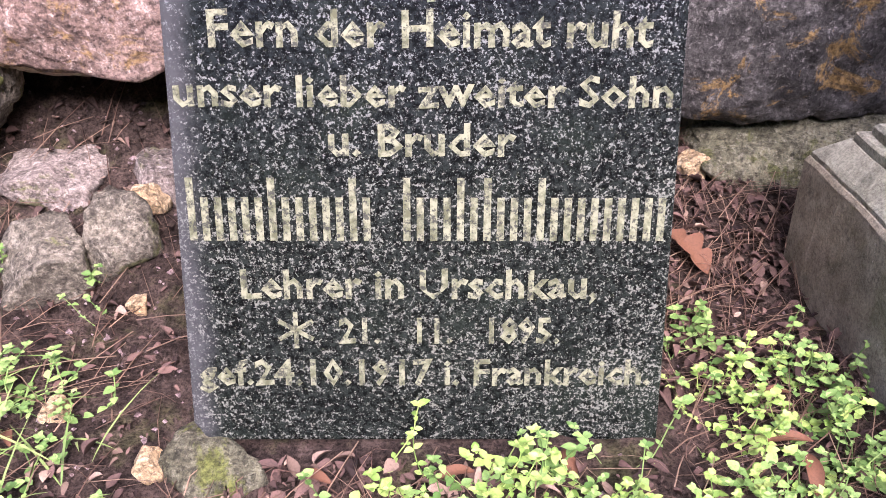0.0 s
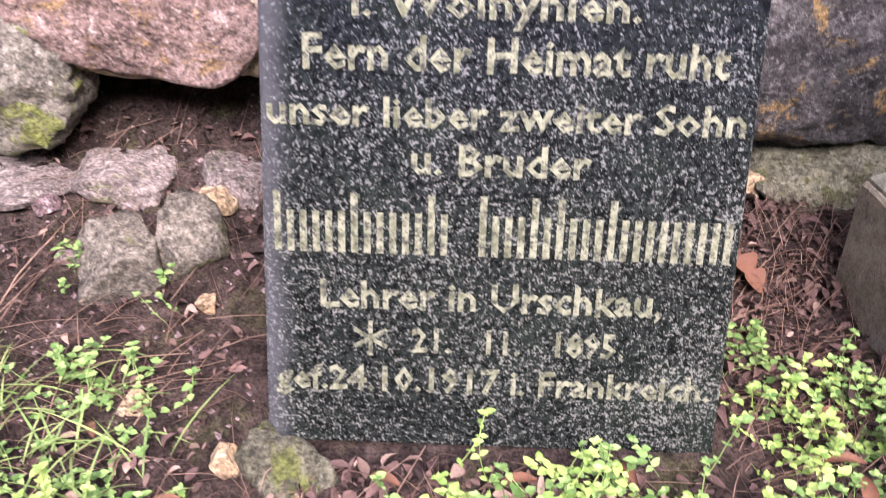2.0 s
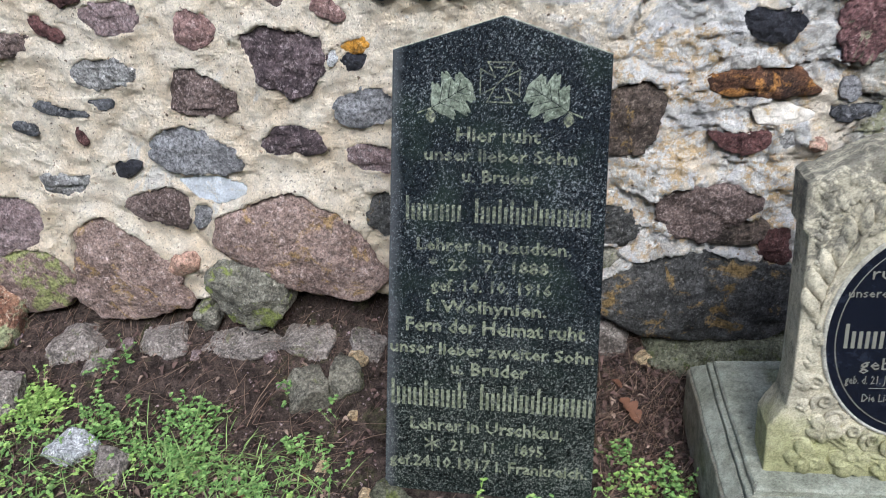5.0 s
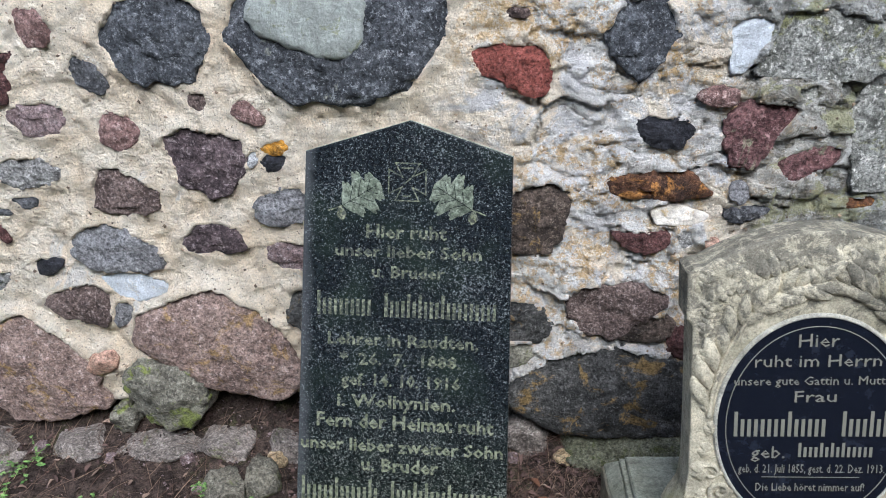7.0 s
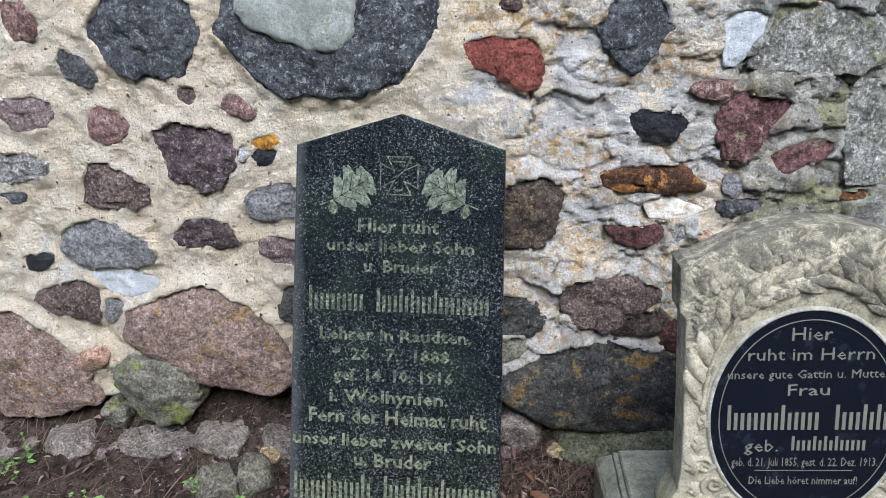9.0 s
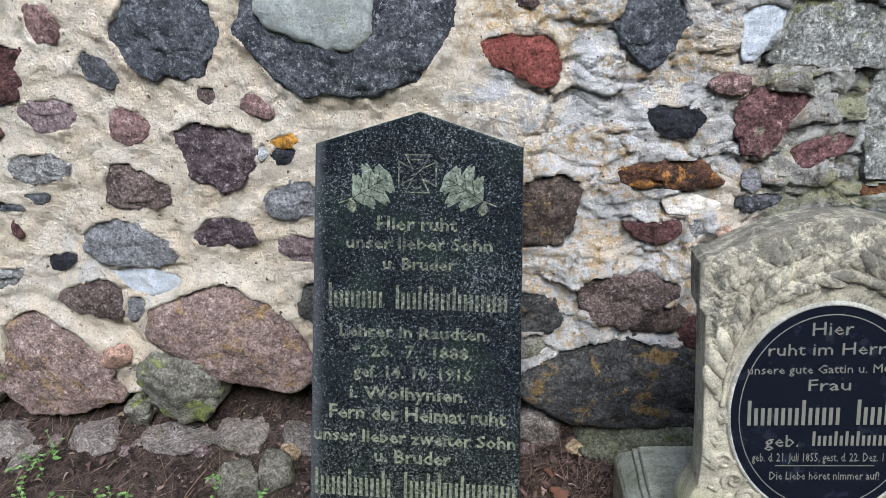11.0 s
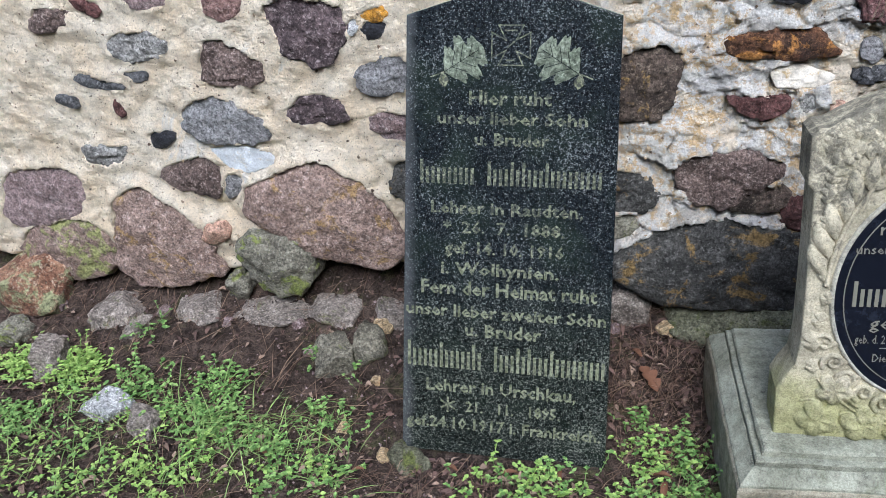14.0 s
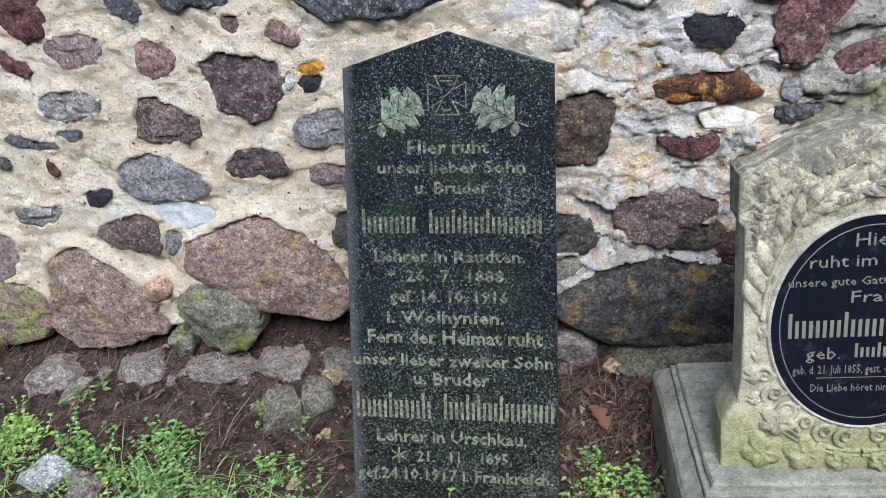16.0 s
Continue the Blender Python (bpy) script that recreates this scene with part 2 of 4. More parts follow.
def granite():
    s = Surface("black_granite", 0.3, 0.11)
    low = s.step(s.axis(2), 0.2, 0.55)
    deep = s.mix(low, (0.004, 0.0052, 0.005), (0.0042, 0.0052, 0.0066))
    grey = s.mix(low, (0.021, 0.0262, 0.0228), (0.0172, 0.0213, 0.0252))
    base = s.mix(s.step(s.noise(140, 5, 0.8), 0.42, 0.62), deep, grey)
    base = s.mix(s.step(s.noise(6, 4, 0.6), 0.45, 0.7, 0, 0.5), base, (0.02, 0.03, 0.021))
    mask = s.math("ADD", s.math("MULTIPLY", s.noise(175, 5, 0.75), 0.6), s.math("MULTIPLY", s.noise(420, 2, 0.7), 0.4))
    mask = s.math("ADD", mask, s.math("MULTIPLY", s.math("SUBTRACT", s.noise(9, 4, 0.6), 0.5), 0.12))
    mask = s.math("SUBTRACT", mask, s.math("MULTIPLY", low, 0.022))
    c = s.mix(s.step(mask, 0.522, 0.59, 0, 0.85), base, s.mix(low, (0.205, 0.218, 0.188), (0.225, 0.245, 0.25)))
    c = s.mix(s.step(s.noise(170, 4, 0.8), 0.6, 0.72, 0, 0.4), c, (0.13, 0.145, 0.09))
    # pale band up the left edge: glare of the polish put into the colour
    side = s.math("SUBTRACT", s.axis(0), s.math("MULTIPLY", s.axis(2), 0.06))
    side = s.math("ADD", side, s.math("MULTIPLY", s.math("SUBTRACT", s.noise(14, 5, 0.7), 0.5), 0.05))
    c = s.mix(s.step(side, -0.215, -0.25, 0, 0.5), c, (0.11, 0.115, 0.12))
    return s.done(c, s.noise(160, 4, 0.8), 0.12, 0.002, s.step(mask, 0.5, 0.62, 0.26, 0.75))


def gilding():
    s = Surface("worn_gilt_letters", 0.7, 0.3)
    worn = s.mix(s.step(s.noise(80, 4, 0.7), 0.35, 0.62), (0.1, 0.11, 0.06), (0.26, 0.275, 0.18))
    gone = s.math("ADD", s.noise(130, 4, 0.8), s.step(s.axis(2), 0.35, 0.6, 0, 0.07))
    c = s.mix(s.step(gone, 0.5, 0.6, 0, 0.85), worn, (0.025, 0.028, 0.027))
    return s.done(c, s.noise(200, 3, 0.7), 0.3, 0.002)


def sandstone(name, pale, shade, algae, crust=9.0, green=-9.0):
    s = Surface(name, 0.92, 0.15)
    c = s.mix(s.step(s.noise(9, 6, 0.7), 0.3, 0.68), shade, pale)
    c = s.mix(s.step(s.noise(5, 6, 0.7, 0.6), 0.5, 0.66, 0, 0.75), c, algae)
    c = s.mix(s.step(s.noise(17, 7, 0.8), 0.57, 0.7, 0, 0.4), c, (0.12, 0.115, 0.095))
    c = s.mix(s.step(s.noise(240, 3, 0.8), 0.6, 0.75, 0, 0.5), c, (0.6, 0.58, 0.5))
    grime = s.math("ADD", s.noise(22, 7, 0.8, 0.5), s.step(s.axis(2), crust, crust + 0.45, 0, 0.16))
    c = s.mix(s.step(grime, 0.56, 0.68, 0, 0.75), c, (0.1, 0.095, 0.08))
    growth = s.math("ADD", s.axis(2), s.math("MULTIPLY", s.math("SUBTRACT", s.noise(8, 6, 0.7), 0.5), 0.3))
    c = s.mix(s.step(growth, green + 0.12, green, 0, 0.6), c, (0.27, 0.28, 0.09))
    c = s.grit(c, 35, 250, 0.28)
    h = s.math("ADD", s.noise(50, 7, 0.75), s.math("MULTIPLY", s.noise(260, 3, 0.7), 0.6))
    return s.done(c, h, 0.9, 0.0045)


def leafy(name, a, b, rough=0.55):
    s = Surface(name, rough, 0.35)
    c = s.mix(s.piece(), a, b)
    c = s.mix(s.step(s.noise(300, 3, 0.7), 0.4, 0.7, 0, 0.35), c, tuple(v * 0.55 for v in a))
    m = s.done(c)
    s.b.inputs["Subsurface Weight"].default_value = 0.0
    return m


def grit_stone():
    s = Surface("mortar_grit", 0.9)
    return s.done(s.mix(s.piece(), (0.08, 0.055, 0.04), (0.5, 0.38, 0.26)))


GRIT = grit_stone()
MORTAR, SOIL, GRANITE, GILT = mortar(), soil(), granite(), gilding()
PALE_LEAF = rock("carved_leaf_face", (0.09, 0.11, 0.075), (0.22, 0.25, 0.185), (0.33, 0.36, 0.29), 190)
BODY_STONE = sandstone("weathered_sandstone", (0.54, 0.49, 0.36), (0.33, 0.3, 0.22), (0.2, 0.185, 0.12), 0.5, 0.27)
BASE_STONE = sandstone("green_grey_sandstone", (0.36, 0.365, 0.29), (0.2, 0.205, 0.155), (0.13, 0.14, 0.075))
BLOCK_STONE = sandstone("brown_grey_sandstone", (0.38, 0.35, 0.265), (0.235, 0.213, 0.158), (0.155, 0.15, 0.085))
RING_STONE = sandstone("clean_stone_rim", (0.5, 0.48, 0.41), (0.4, 0.38, 0.31), (0.34, 0.32, 0.26))
GREEN = leafy("fresh_green_leaf", (0.075, 0.165, 0.036), (0.3, 0.46, 0.14))
LIME = leafy("lime_green_leaf", (0.15, 0.28, 0.05), (0.42, 0.56, 0.16))
GRASS = leafy("grass_blade", (0.12, 0.2, 0.05), (0.32, 0.42, 0.14))
LITTER = leafy("leaf_litter", (0.022, 0.013, 0.011), (0.18, 0.112, 0.092), 0.85)
RUSSET = leafy("russet_dead_leaf", (0.13, 0.058, 0.032), (0.24, 0.12, 0.07), 0.75)
PALE_LITTER = leafy("pale_leaf_litter", (0.1, 0.064, 0.047), (0.4, 0.29, 0.22), 0.85)
STRAW = leafy("dry_needle", (0.12, 0.064, 0.045), (0.36, 0.25, 0.17), 0.7)


def plaque_glass():
    s = Surface("black_plaque_glass", 0.08, 0.5)
    c = s.mix(s.step(s.noise(26, 6, 0.7), 0.5, 0.75), (0.006, 0.008, 0.014), (0.02, 0.024, 0.036))
    return s.done(c, None, rough=s.step(s.noise(20, 5, 0.7), 0.4, 0.7, 0.06, 0.25))


def plain(name, colour, rough=0.8):
    s = Surface(name, rough)
    c = s.mix(s.noise(90, 4, 0.7), tuple(v * 0.7 for v in colour), colour)
    return s.done(c)


PLAQUE = plaque_glass()
PLAQUE_INK = plain("plaque_letters", (0.22, 0.21, 0.165))
DARK_BACKING = plain("dark_backing", (0.03, 0.04, 0.02), 0.95)


# ---- helpers for parts ----
def mesh_of(name, bm, material, smooth=True):
    me = bpy.data.meshes.new(name)
    bm.to_mesh(me)
    bm.free()
    me.materials.append(material)
    if smooth:
        for p in me.polygons:
            p.use_smooth = True
    return me


def part(name, bm, material, parent, label="", smooth=True):
    ob = new(name, mesh_of(name, bm, material, smooth))
    ob.parent = parent
    if label:
        ob["label"] = label
    return ob


def raw_mesh(name, verts, faces, material, smooth=False):
    me = bpy.data.meshes.new(name)
    me.from_pydata(verts, [], faces)
    me.materials.append(material)
    for p in me.polygons:
        p.use_smooth = smooth
    return me


def blend(v, lo, hi):
    u = min(1.0, max(0.0, (v - lo) / (hi - lo)))
    return u * u * (3 - 2 * u)


def wall_y(z):
    return 0.535 - 0.1 * z


def ground_z(x, y):
    """Trodden soil, level before the stones and banked up against the wall."""
    z = 0.3 * blend(y, 0.12, 0.36) * (min(y, 0.75) - 0.22) + 0.4 * min(max(y - 0.5, 0), 0.25) - 0.012
    z += 0.045 * (1 - blend(x, -1.1, -0.35)) * blend(y, -1.5, 0.0)
    z -= 0.02 * (1 - blend(y, -0.6, 0.0))
    return z + (noise.fractal(Vector((x * 7, y * 7, 1.3)), 0.8, 2.0, 3) * 0.011 if abs(x) < 4 and y > -3 else 0)


def boulder(seed, hw, dy, hh, detail=4, power=2.8, cuts=7, rough=1.0, bite=(0.78, 0.96)):
    """A weathered stone: a rounded block with a few broken faces and an uneven skin."""
    rng = random.Random(seed)
    bm = bmesh.new()
    bmesh.ops.create_icosphere(bm, subdivisions=detail, radius=1.0)
    planes = [(Vector((rng.uniform(-0.25, 0.25), -1, rng.uniform(-0.25, 0.25))).normalized(), rng.uniform(0.6, 0.8))]
    for k in range(cuts):
        a = math.tau * (k + rng.uniform(-0.4, 0.4)) / cuts
        n = Vector((math.cos(a), rng.uniform(-0.6, 0.25), math.sin(a))).normalized()
        planes.append((n, rng.uniform(*bite)))
    off = Vector((rng.uniform(0, 50), rng.uniform(0, 50), rng.uniform(0, 50)))
    for v in bm.verts:
        p = v.co
        k = (abs(p.x) ** power + abs(p.y) ** power + abs(p.z) ** power) ** (-1 / power)
        p = p * k
        for n, d in planes:
            over = p.dot(n) - d
            if over > 0:
                p = p - n * over * 0.95
        p = p * (1 + rough * (0.1 * noise.noise(p * 1.7 + off) + 0.06 * noise.noise(p * 4.5 + off)))
        q = Vector((p.x * hw, p.y * dy, p.z * hh))
        s = min(hw, hh)
        q += v.normal * rough * min(0.006, 0.08 * s) * noise.fractal(q * 45 + off, 0.7, 2.0, 4)
        v.co = q
    return bm


# ---- the wall ----
def spaced(lo, hi, fine_lo, fine_hi, fine, coarse):
    out, v = [], lo
    while v < hi:
        out.append(v)
        v += fine if fine_lo <= v < fine_hi else coarse
    return out + [hi]


STONES = []
SMEARS = ("lime_smear", "grey_smear", "cement", "pale_plate")
TURN = np.linspace(0, math.tau, 181)


def outline_of(hw, hh, reach, seed):
    """Radius of a broken stone's outline all round: a blunt twelve-cornered shape, its edge a little ragged."""
    a = np.arange(12) * math.tau / 12
    r = np.array([float(v) / 100 for v in reach.split()])
    px, pz = r * np.cos(a) * hw, r * np.sin(a) * hh
    dense = np.linspace(0, 12, 361)
    k, f = dense.astype(int) % 12, dense % 1
    x, z = px[k] * (1 - f) + px[(k + 1) % 12] * f, pz[k] * (1 - f) + pz[(k + 1) % 12] * f
    turn, far = np.arctan2(z, x) % math.tau, np.hypot(x, z)
    order = np.argsort(turn)
    rad = np.interp(TURN, turn[order], far[order], period=math.tau)
    body = np.roll(rad[:-1], 2) + 2 * np.roll(rad[:-1], 1) + 3 * rad[:-1] + 2 * np.roll(rad[:-1], -1) + np.roll(rad[:-1], -2)
    rad = np.append(body, body[0]) / 9
    rough = [noise.fractal(Vector((math.cos(t) * 2.5, math.sin(t) * 2.5, seed * 3.7)), 0.6, 2.0, 5) for t in TURN]
    return rad * (1 + 0.07 * np.array(rough))


def wall_stone(kind, x, z, hw, hh, reach, proud=0.0):
    """Notes a stone of the wall's face: its kind, middle, half width and height, reach of its outline all round (per cent), and how far it stands out."""
    rad = outline_of(hw, hh, reach, len(STONES))
    face = (0.005 if kind in SMEARS else 0.01 + 0.075 * min(hw, hh)) + proud
    STONES.append((kind, x, z, rad, min(hw, hh), face, proud))


wall_stone("maroon", -1.031, 1.188, 0.120, 0.084, "53 96 85 89 94 98 84 64 77 106 101 69")
wall_stone("red_granite", -0.865, 1.290, 0.051, 0.050, "94 89 93 88 111 100 87 82 104 97 99 98")
wall_stone("mauve", -0.914, 1.069, 0.080, 0.046, "90 106 100 91 89 110 100 92 96 104 96 90")
wall_stone("red_granite", -0.713, 1.035, 0.058, 0.052, "97 88 87 97 105 88 88 91 93 99 92 93")
wall_stone("maroon", -1.093, 1.046, 0.048, 0.043, "55 41 41 57 105 98 63 53 48 56 98 112")
wall_stone("brown", -1.217, 1.009, 0.066, 0.038, "88 115 84 84 103 73 72 96 104 73 72 87")
wall_stone("pale_grey", -0.981, 0.929, 0.089, 0.045, "100 95 97 92 96 98 92 98 102 91 90 99")
wall_stone("brown", -0.737, 0.868, 0.092, 0.070, "107 79 77 100 117 96 89 105 91 85 98 119")
wall_stone("dark_purple", -0.492, 0.953, 0.111, 0.099, "95 100 83 81 104 115 84 84 89 101 92 92")
wall_stone("white", -0.377, 0.957, 0.017, 0.027, "102 106 96 75 80 84 85 104 107 82 66 71")
wall_stone("ochre", -0.315, 0.984, 0.038, 0.022, "82 87 102 83 69 76 109 94 80 78 102 83")
wall_stone("black", -0.324, 0.949, 0.037, 0.026, "88 121 85 83 90 97 88 86 98 93 81 87")
wall_stone("grey", -0.313, 0.827, 0.087, 0.054, "84 102 112 92 79 80 91 113 106 81 86 93")
wall_stone("brown", -0.490, 1.107, 0.026, 0.026, "89 111 93 89 88 111 98 97 85 100 97 96")
wall_stone("red_granite", -0.374, 1.074, 0.042, 0.035, "75 62 64 91 103 103 86 71 63 73 113 120")
wall_stone("slate", -0.754, 1.173, 0.052, 0.052, "76 56 56 74 123 102 82 70 63 74 103 115")
wall_stone("dark_granite", -0.563, 1.257, 0.141, 0.110, "88 107 106 93 101 95 102 95 108 95 115 85")
wall_stone("smeared", -0.129, 1.247, 0.269, 0.162, "97 113 91 82 98 105 96 93 98 101 91 94")
wall_stone("grey_smear", -0.189, 1.296, 0.148, 0.099, "89 103 91 81 96 105 103 90 75 90 113 101", 0.028)
wall_stone("slate", -1.139, 0.831, 0.104, 0.036, "51 33 31 39 80 84 53 47 53 54 75 108")
wall_stone("slate", -1.007, 0.846, 0.046, 0.017, "67 85 95 76 81 123 63 52 78 104 103 71")
wall_stone("slate", -1.253, 0.777, 0.037, 0.025, "77 81 73 71 94 114 93 65 59 71 113 100")
wall_stone("maroon", -1.098, 0.752, 0.018, 0.027, "80 72 86 93 98 90 89 84 77 96 93 111")
wall_stone("grey", -0.792, 0.707, 0.134, 0.079, "87 70 78 100 105 95 93 91 89 77 95 120")
wall_stone("dark_purple", -0.515, 0.737, 0.085, 0.047, "91 104 98 100 103 92 108 108 96 71 108 106")
wall_stone("black", -0.997, 0.661, 0.041, 0.027, "104 124 85 69 94 103 88 90 123 106 77 77")
wall_stone("pale_grey", -1.199, 0.614, 0.090, 0.043, "85 115 59 46 72 95 73 76 79 97 74 76")
wall_stone("brown", -0.928, 0.540, 0.100, 0.072, "85 96 101 84 77 92 109 95 77 79 112 89")
wall_stone("grey", -0.815, 0.510, 0.040, 0.041, "89 113 98 91 98 71 71 97 119 87 69 74")
wall_stone("pink_granite", -1.114, 0.310, 0.201, 0.185, "82 81 87 111 99 76 77 106 99 84 85 112", 0.030)
wall_stone("mauve", -1.476, 0.464, 0.191, 0.121, "82 108 102 82 88 73 73 99 107 75 72 79")
wall_stone("pink_granite", -0.544, 0.413, 0.256, 0.183, "77 72 84 98 97 106 102 73 70 83 109 110", 0.030)
wall_stone("salmon", -0.908, 0.354, 0.055, 0.042, "87 107 110 87 81 72 86 108 103 77 78 84", 0.040)
wall_stone("lichen_stone", -1.441, 0.278, 0.184, 0.121, "89 102 115 90 95 94 102 99 105 96 98 95", 0.020)
wall_stone("mossy", -0.726, 0.265, 0.125, 0.126, "95 103 114 77 100 111 102 94 93 99 100 101", 0.085)
wall_stone("mossy", -0.886, 0.163, 0.040, 0.068, "100 91 101 87 77 90 89 100 105 81 84 84", 0.050)
wall_stone("mauve", -0.314, 0.689, 0.065, 0.043, "86 105 93 94 95 122 96 88 97 92 116 95")
wall_stone("blue_grey", -0.306, 0.524, 0.037, 0.086, "73 103 97 75 72 92 96 96 81 90 95 72")
wall_stone("lime_smear", -0.763, 0.598, 0.101, 0.045, "95 85 76 90 101 111 78 76 89 103 94 105")
wall_stone("red_sandstone", 0.280, 1.168, 0.099, 0.065, "81 87 89 80 97 125 95 73 67 84 125 102")
wall_stone("dark_granite", 0.560, 1.232, 0.086, 0.095, "93 96 95 87 89 91 97 86 85 109 84 81")
wall_stone("black", 0.620, 1.010, 0.071, 0.045, "98 97 72 68 98 111 88 77 78 97 94 95")
wall_stone("rust", 0.622, 0.874, 0.134, 0.044, "75 73 94 90 90 100 88 90 89 65 89 119")
wall_stone("maroon_rough", 0.835, 1.008, 0.097, 0.089, "64 112 87 81 84 85 74 83 114 102 50 41")
wall_stone("maroon_rough", 0.956, 0.930, 0.075, 0.051, "93 113 90 63 59 73 94 97 118 66 56 64")
wall_stone("lime_smear", 0.791, 1.211, 0.049, 0.067, "101 127 93 80 92 101 84 93 135 94 71 72")
wall_stone("cement", 0.961, 1.188, 0.162, 0.082, "93 84 92 111 119 80 81 120 88 83 100 109")
wall_stone("cement", 1.098, 0.981, 0.074, 0.126, "88 80 98 97 109 103 74 74 115 100 115 99")
wall_stone("cement", 0.935, 1.092, 0.034, 0.025, "79 75 95 78 71 86 88 70 75 97 79 85")
wall_stone("red_granite", 0.740, 1.090, 0.049, 0.027, "87 95 89 88 100 92 103 87 88 94 95 102")
wall_stone("dark_brown", 0.321, 0.792, 0.088, 0.099, "91 122 111 93 91 106 93 108 112 100 96 93")
wall_stone("maroon", 0.591, 0.727, 0.076, 0.036, "79 94 87 57 70 133 84 72 82 104 86 88")
wall_stone("brown", 0.527, 0.538, 0.136, 0.081, "104 113 87 80 104 105 86 90 104 107 82 78")
wall_stone("blue_grey", 0.290, 0.491, 0.072, 0.065, "100 86 93 98 121 99 86 101 100 89 107 118")
wall_stone("blue_grey", 0.552, 0.272, 0.309, 0.142, "98 103 90 105 99 95 99 102 98 94 99 102", 0.045)
wall_stone("maroon", 0.708, 0.432, 0.048, 0.061, "75 78 113 85 78 94 95 90 84 78 97 97")
wall_stone("dark_brown", 0.614, 0.470, 0.081, 0.039, "80 92 118 88 71 64 78 128 96 86 76 89")
wall_stone("pale_grey", 0.692, 0.734, 0.027, 0.028, "85 78 95 85 86 112 85 87 79 96 91 98")
wall_stone("salmon", 0.753, 0.723, 0.028, 0.022, "80 69 80 87 78 92 80 69 79 89 78 91", 0.040)
wall_stone("grey", 0.810, 0.856, 0.029, 0.030, "98 81 89 88 99 101 84 94 83 98 94 94")
wall_stone("slate", 0.828, 0.801, 0.064, 0.021, "80 115 94 102 76 76 83 94 109 97 70 65")
wall_stone("pale_plate", 0.665, 0.798, 0.087, 0.031, "96 69 68 92 112 90 70 73 106 89 98 97")
wall_stone("mossy", 0.273, 0.391, 0.047, 0.041, "103 104 115 90 95 96 84 98 115 98 87 82")
wall_stone("rust", 1.087, 0.829, 0.042, 0.018, "89 93 110 71 66 81 96 94 108 73 69 88")
wall_stone("brown", 0.284, 1.290, 0.034, 0.015, "88 88 66 68 96 109 77 74 78 77 104 99")


def facing_stone(seed, rad, depth, back, smear):
    """A stone bedded in the wall: a broken, nearly flat face, rounded towards its outline."""
    rng = random.Random(seed)
    size = float(rad.max())
    bm = bmesh.new()
    bmesh.ops.create_icosphere(bm, subdivisions=5 if size > 0.06 else 4, radius=1.0)
    off = Vector((rng.uniform(0, 50), rng.uniform(0, 50), rng.uniform(0, 50)))
    facets = []
    for k in range(5):
        a = rng.uniform(0, math.tau)
        facets.append((Vector((math.cos(a) * 0.5, -1, math.sin(a) * 0.5)).normalized(), rng.uniform(0.72, 0.95)))
    power = 5.0 if smear else 3.4
    for v in bm.verts:
        p = v.co.copy()
        flat = math.hypot(p.x, p.z)
        k = (flat ** power + abs(p.y) ** power) ** (-1 / power)
        p *= k
        if not smear:
            for n, d in facets:
                over = p.dot(n) - d
                if over > 0:
                    p -= n * over * 0.85
        r = float(np.interp(math.atan2(p.z, p.x) % math.tau, TURN, rad))
        q = Vector((p.x * r, p.y * (depth if p.y < 0 else back), p.z * r))
        amp = min(0.007, 0.1 * size)
        lift = noise.fractal(q * 22 + off, 0.8, 2.0, 5) * amp
        chip = noise.voronoi(q * 38 + off)[0]
        lift += amp * 0.7 * (0.5 - noise.cell(q * 30 + off + Vector((0.3 * chip[0], 0, 0))))
        q += v.normal * lift * (0.35 if smear else 1.0)
        v.co = q
    return bm


def mortar_rise(xs, zs):
    """How far the mortar is drawn up round the stones, and how far it drops away behind them."""
    gx, gz = np.meshgrid(np.array(xs), np.array(zs))
    wob = 0.5 * np.sin(gx * 61 + 3 * np.sin(gz * 37)) + 0.5 * np.sin(gz * 53 + 2 * np.sin(gx * 47))
    rise, bed = np.zeros_like(gx), np.zeros_like(gx)
    for kind, x, z, rad, small, face, proud in STONES:
        u, v = gx - x, gz - z
        near = (np.abs(u) < rad.max() + 0.1) & (np.abs(v) < rad.max() + 0.1)
        turn = np.arctan2(v[near], u[near])
        d = np.hypot(u[near], v[near]) - np.interp(turn % math.tau, TURN, rad)
        w = np.clip(1 - (d + 0.006 * wob[near]) / 0.045, 0, 1)
        w = w * w * (3 - 2 * w)
        lap = min(0.03, max(0.0, face - proud * 0.6 - 0.004)) * (0.78 + 0.22 * np.sin(turn))
        if z < 0.45 and small > 0.09:
            lap = lap * np.clip(0.5 + v[near] / small, 0, 1)
        rise[near] = np.maximum(rise[near], lap * w)
        bed[near] = np.maximum(bed[near], np.clip(-(d + 0.004) / 0.008, 0, 1))
    return rise * (1 - bed) - 0.03 * bed


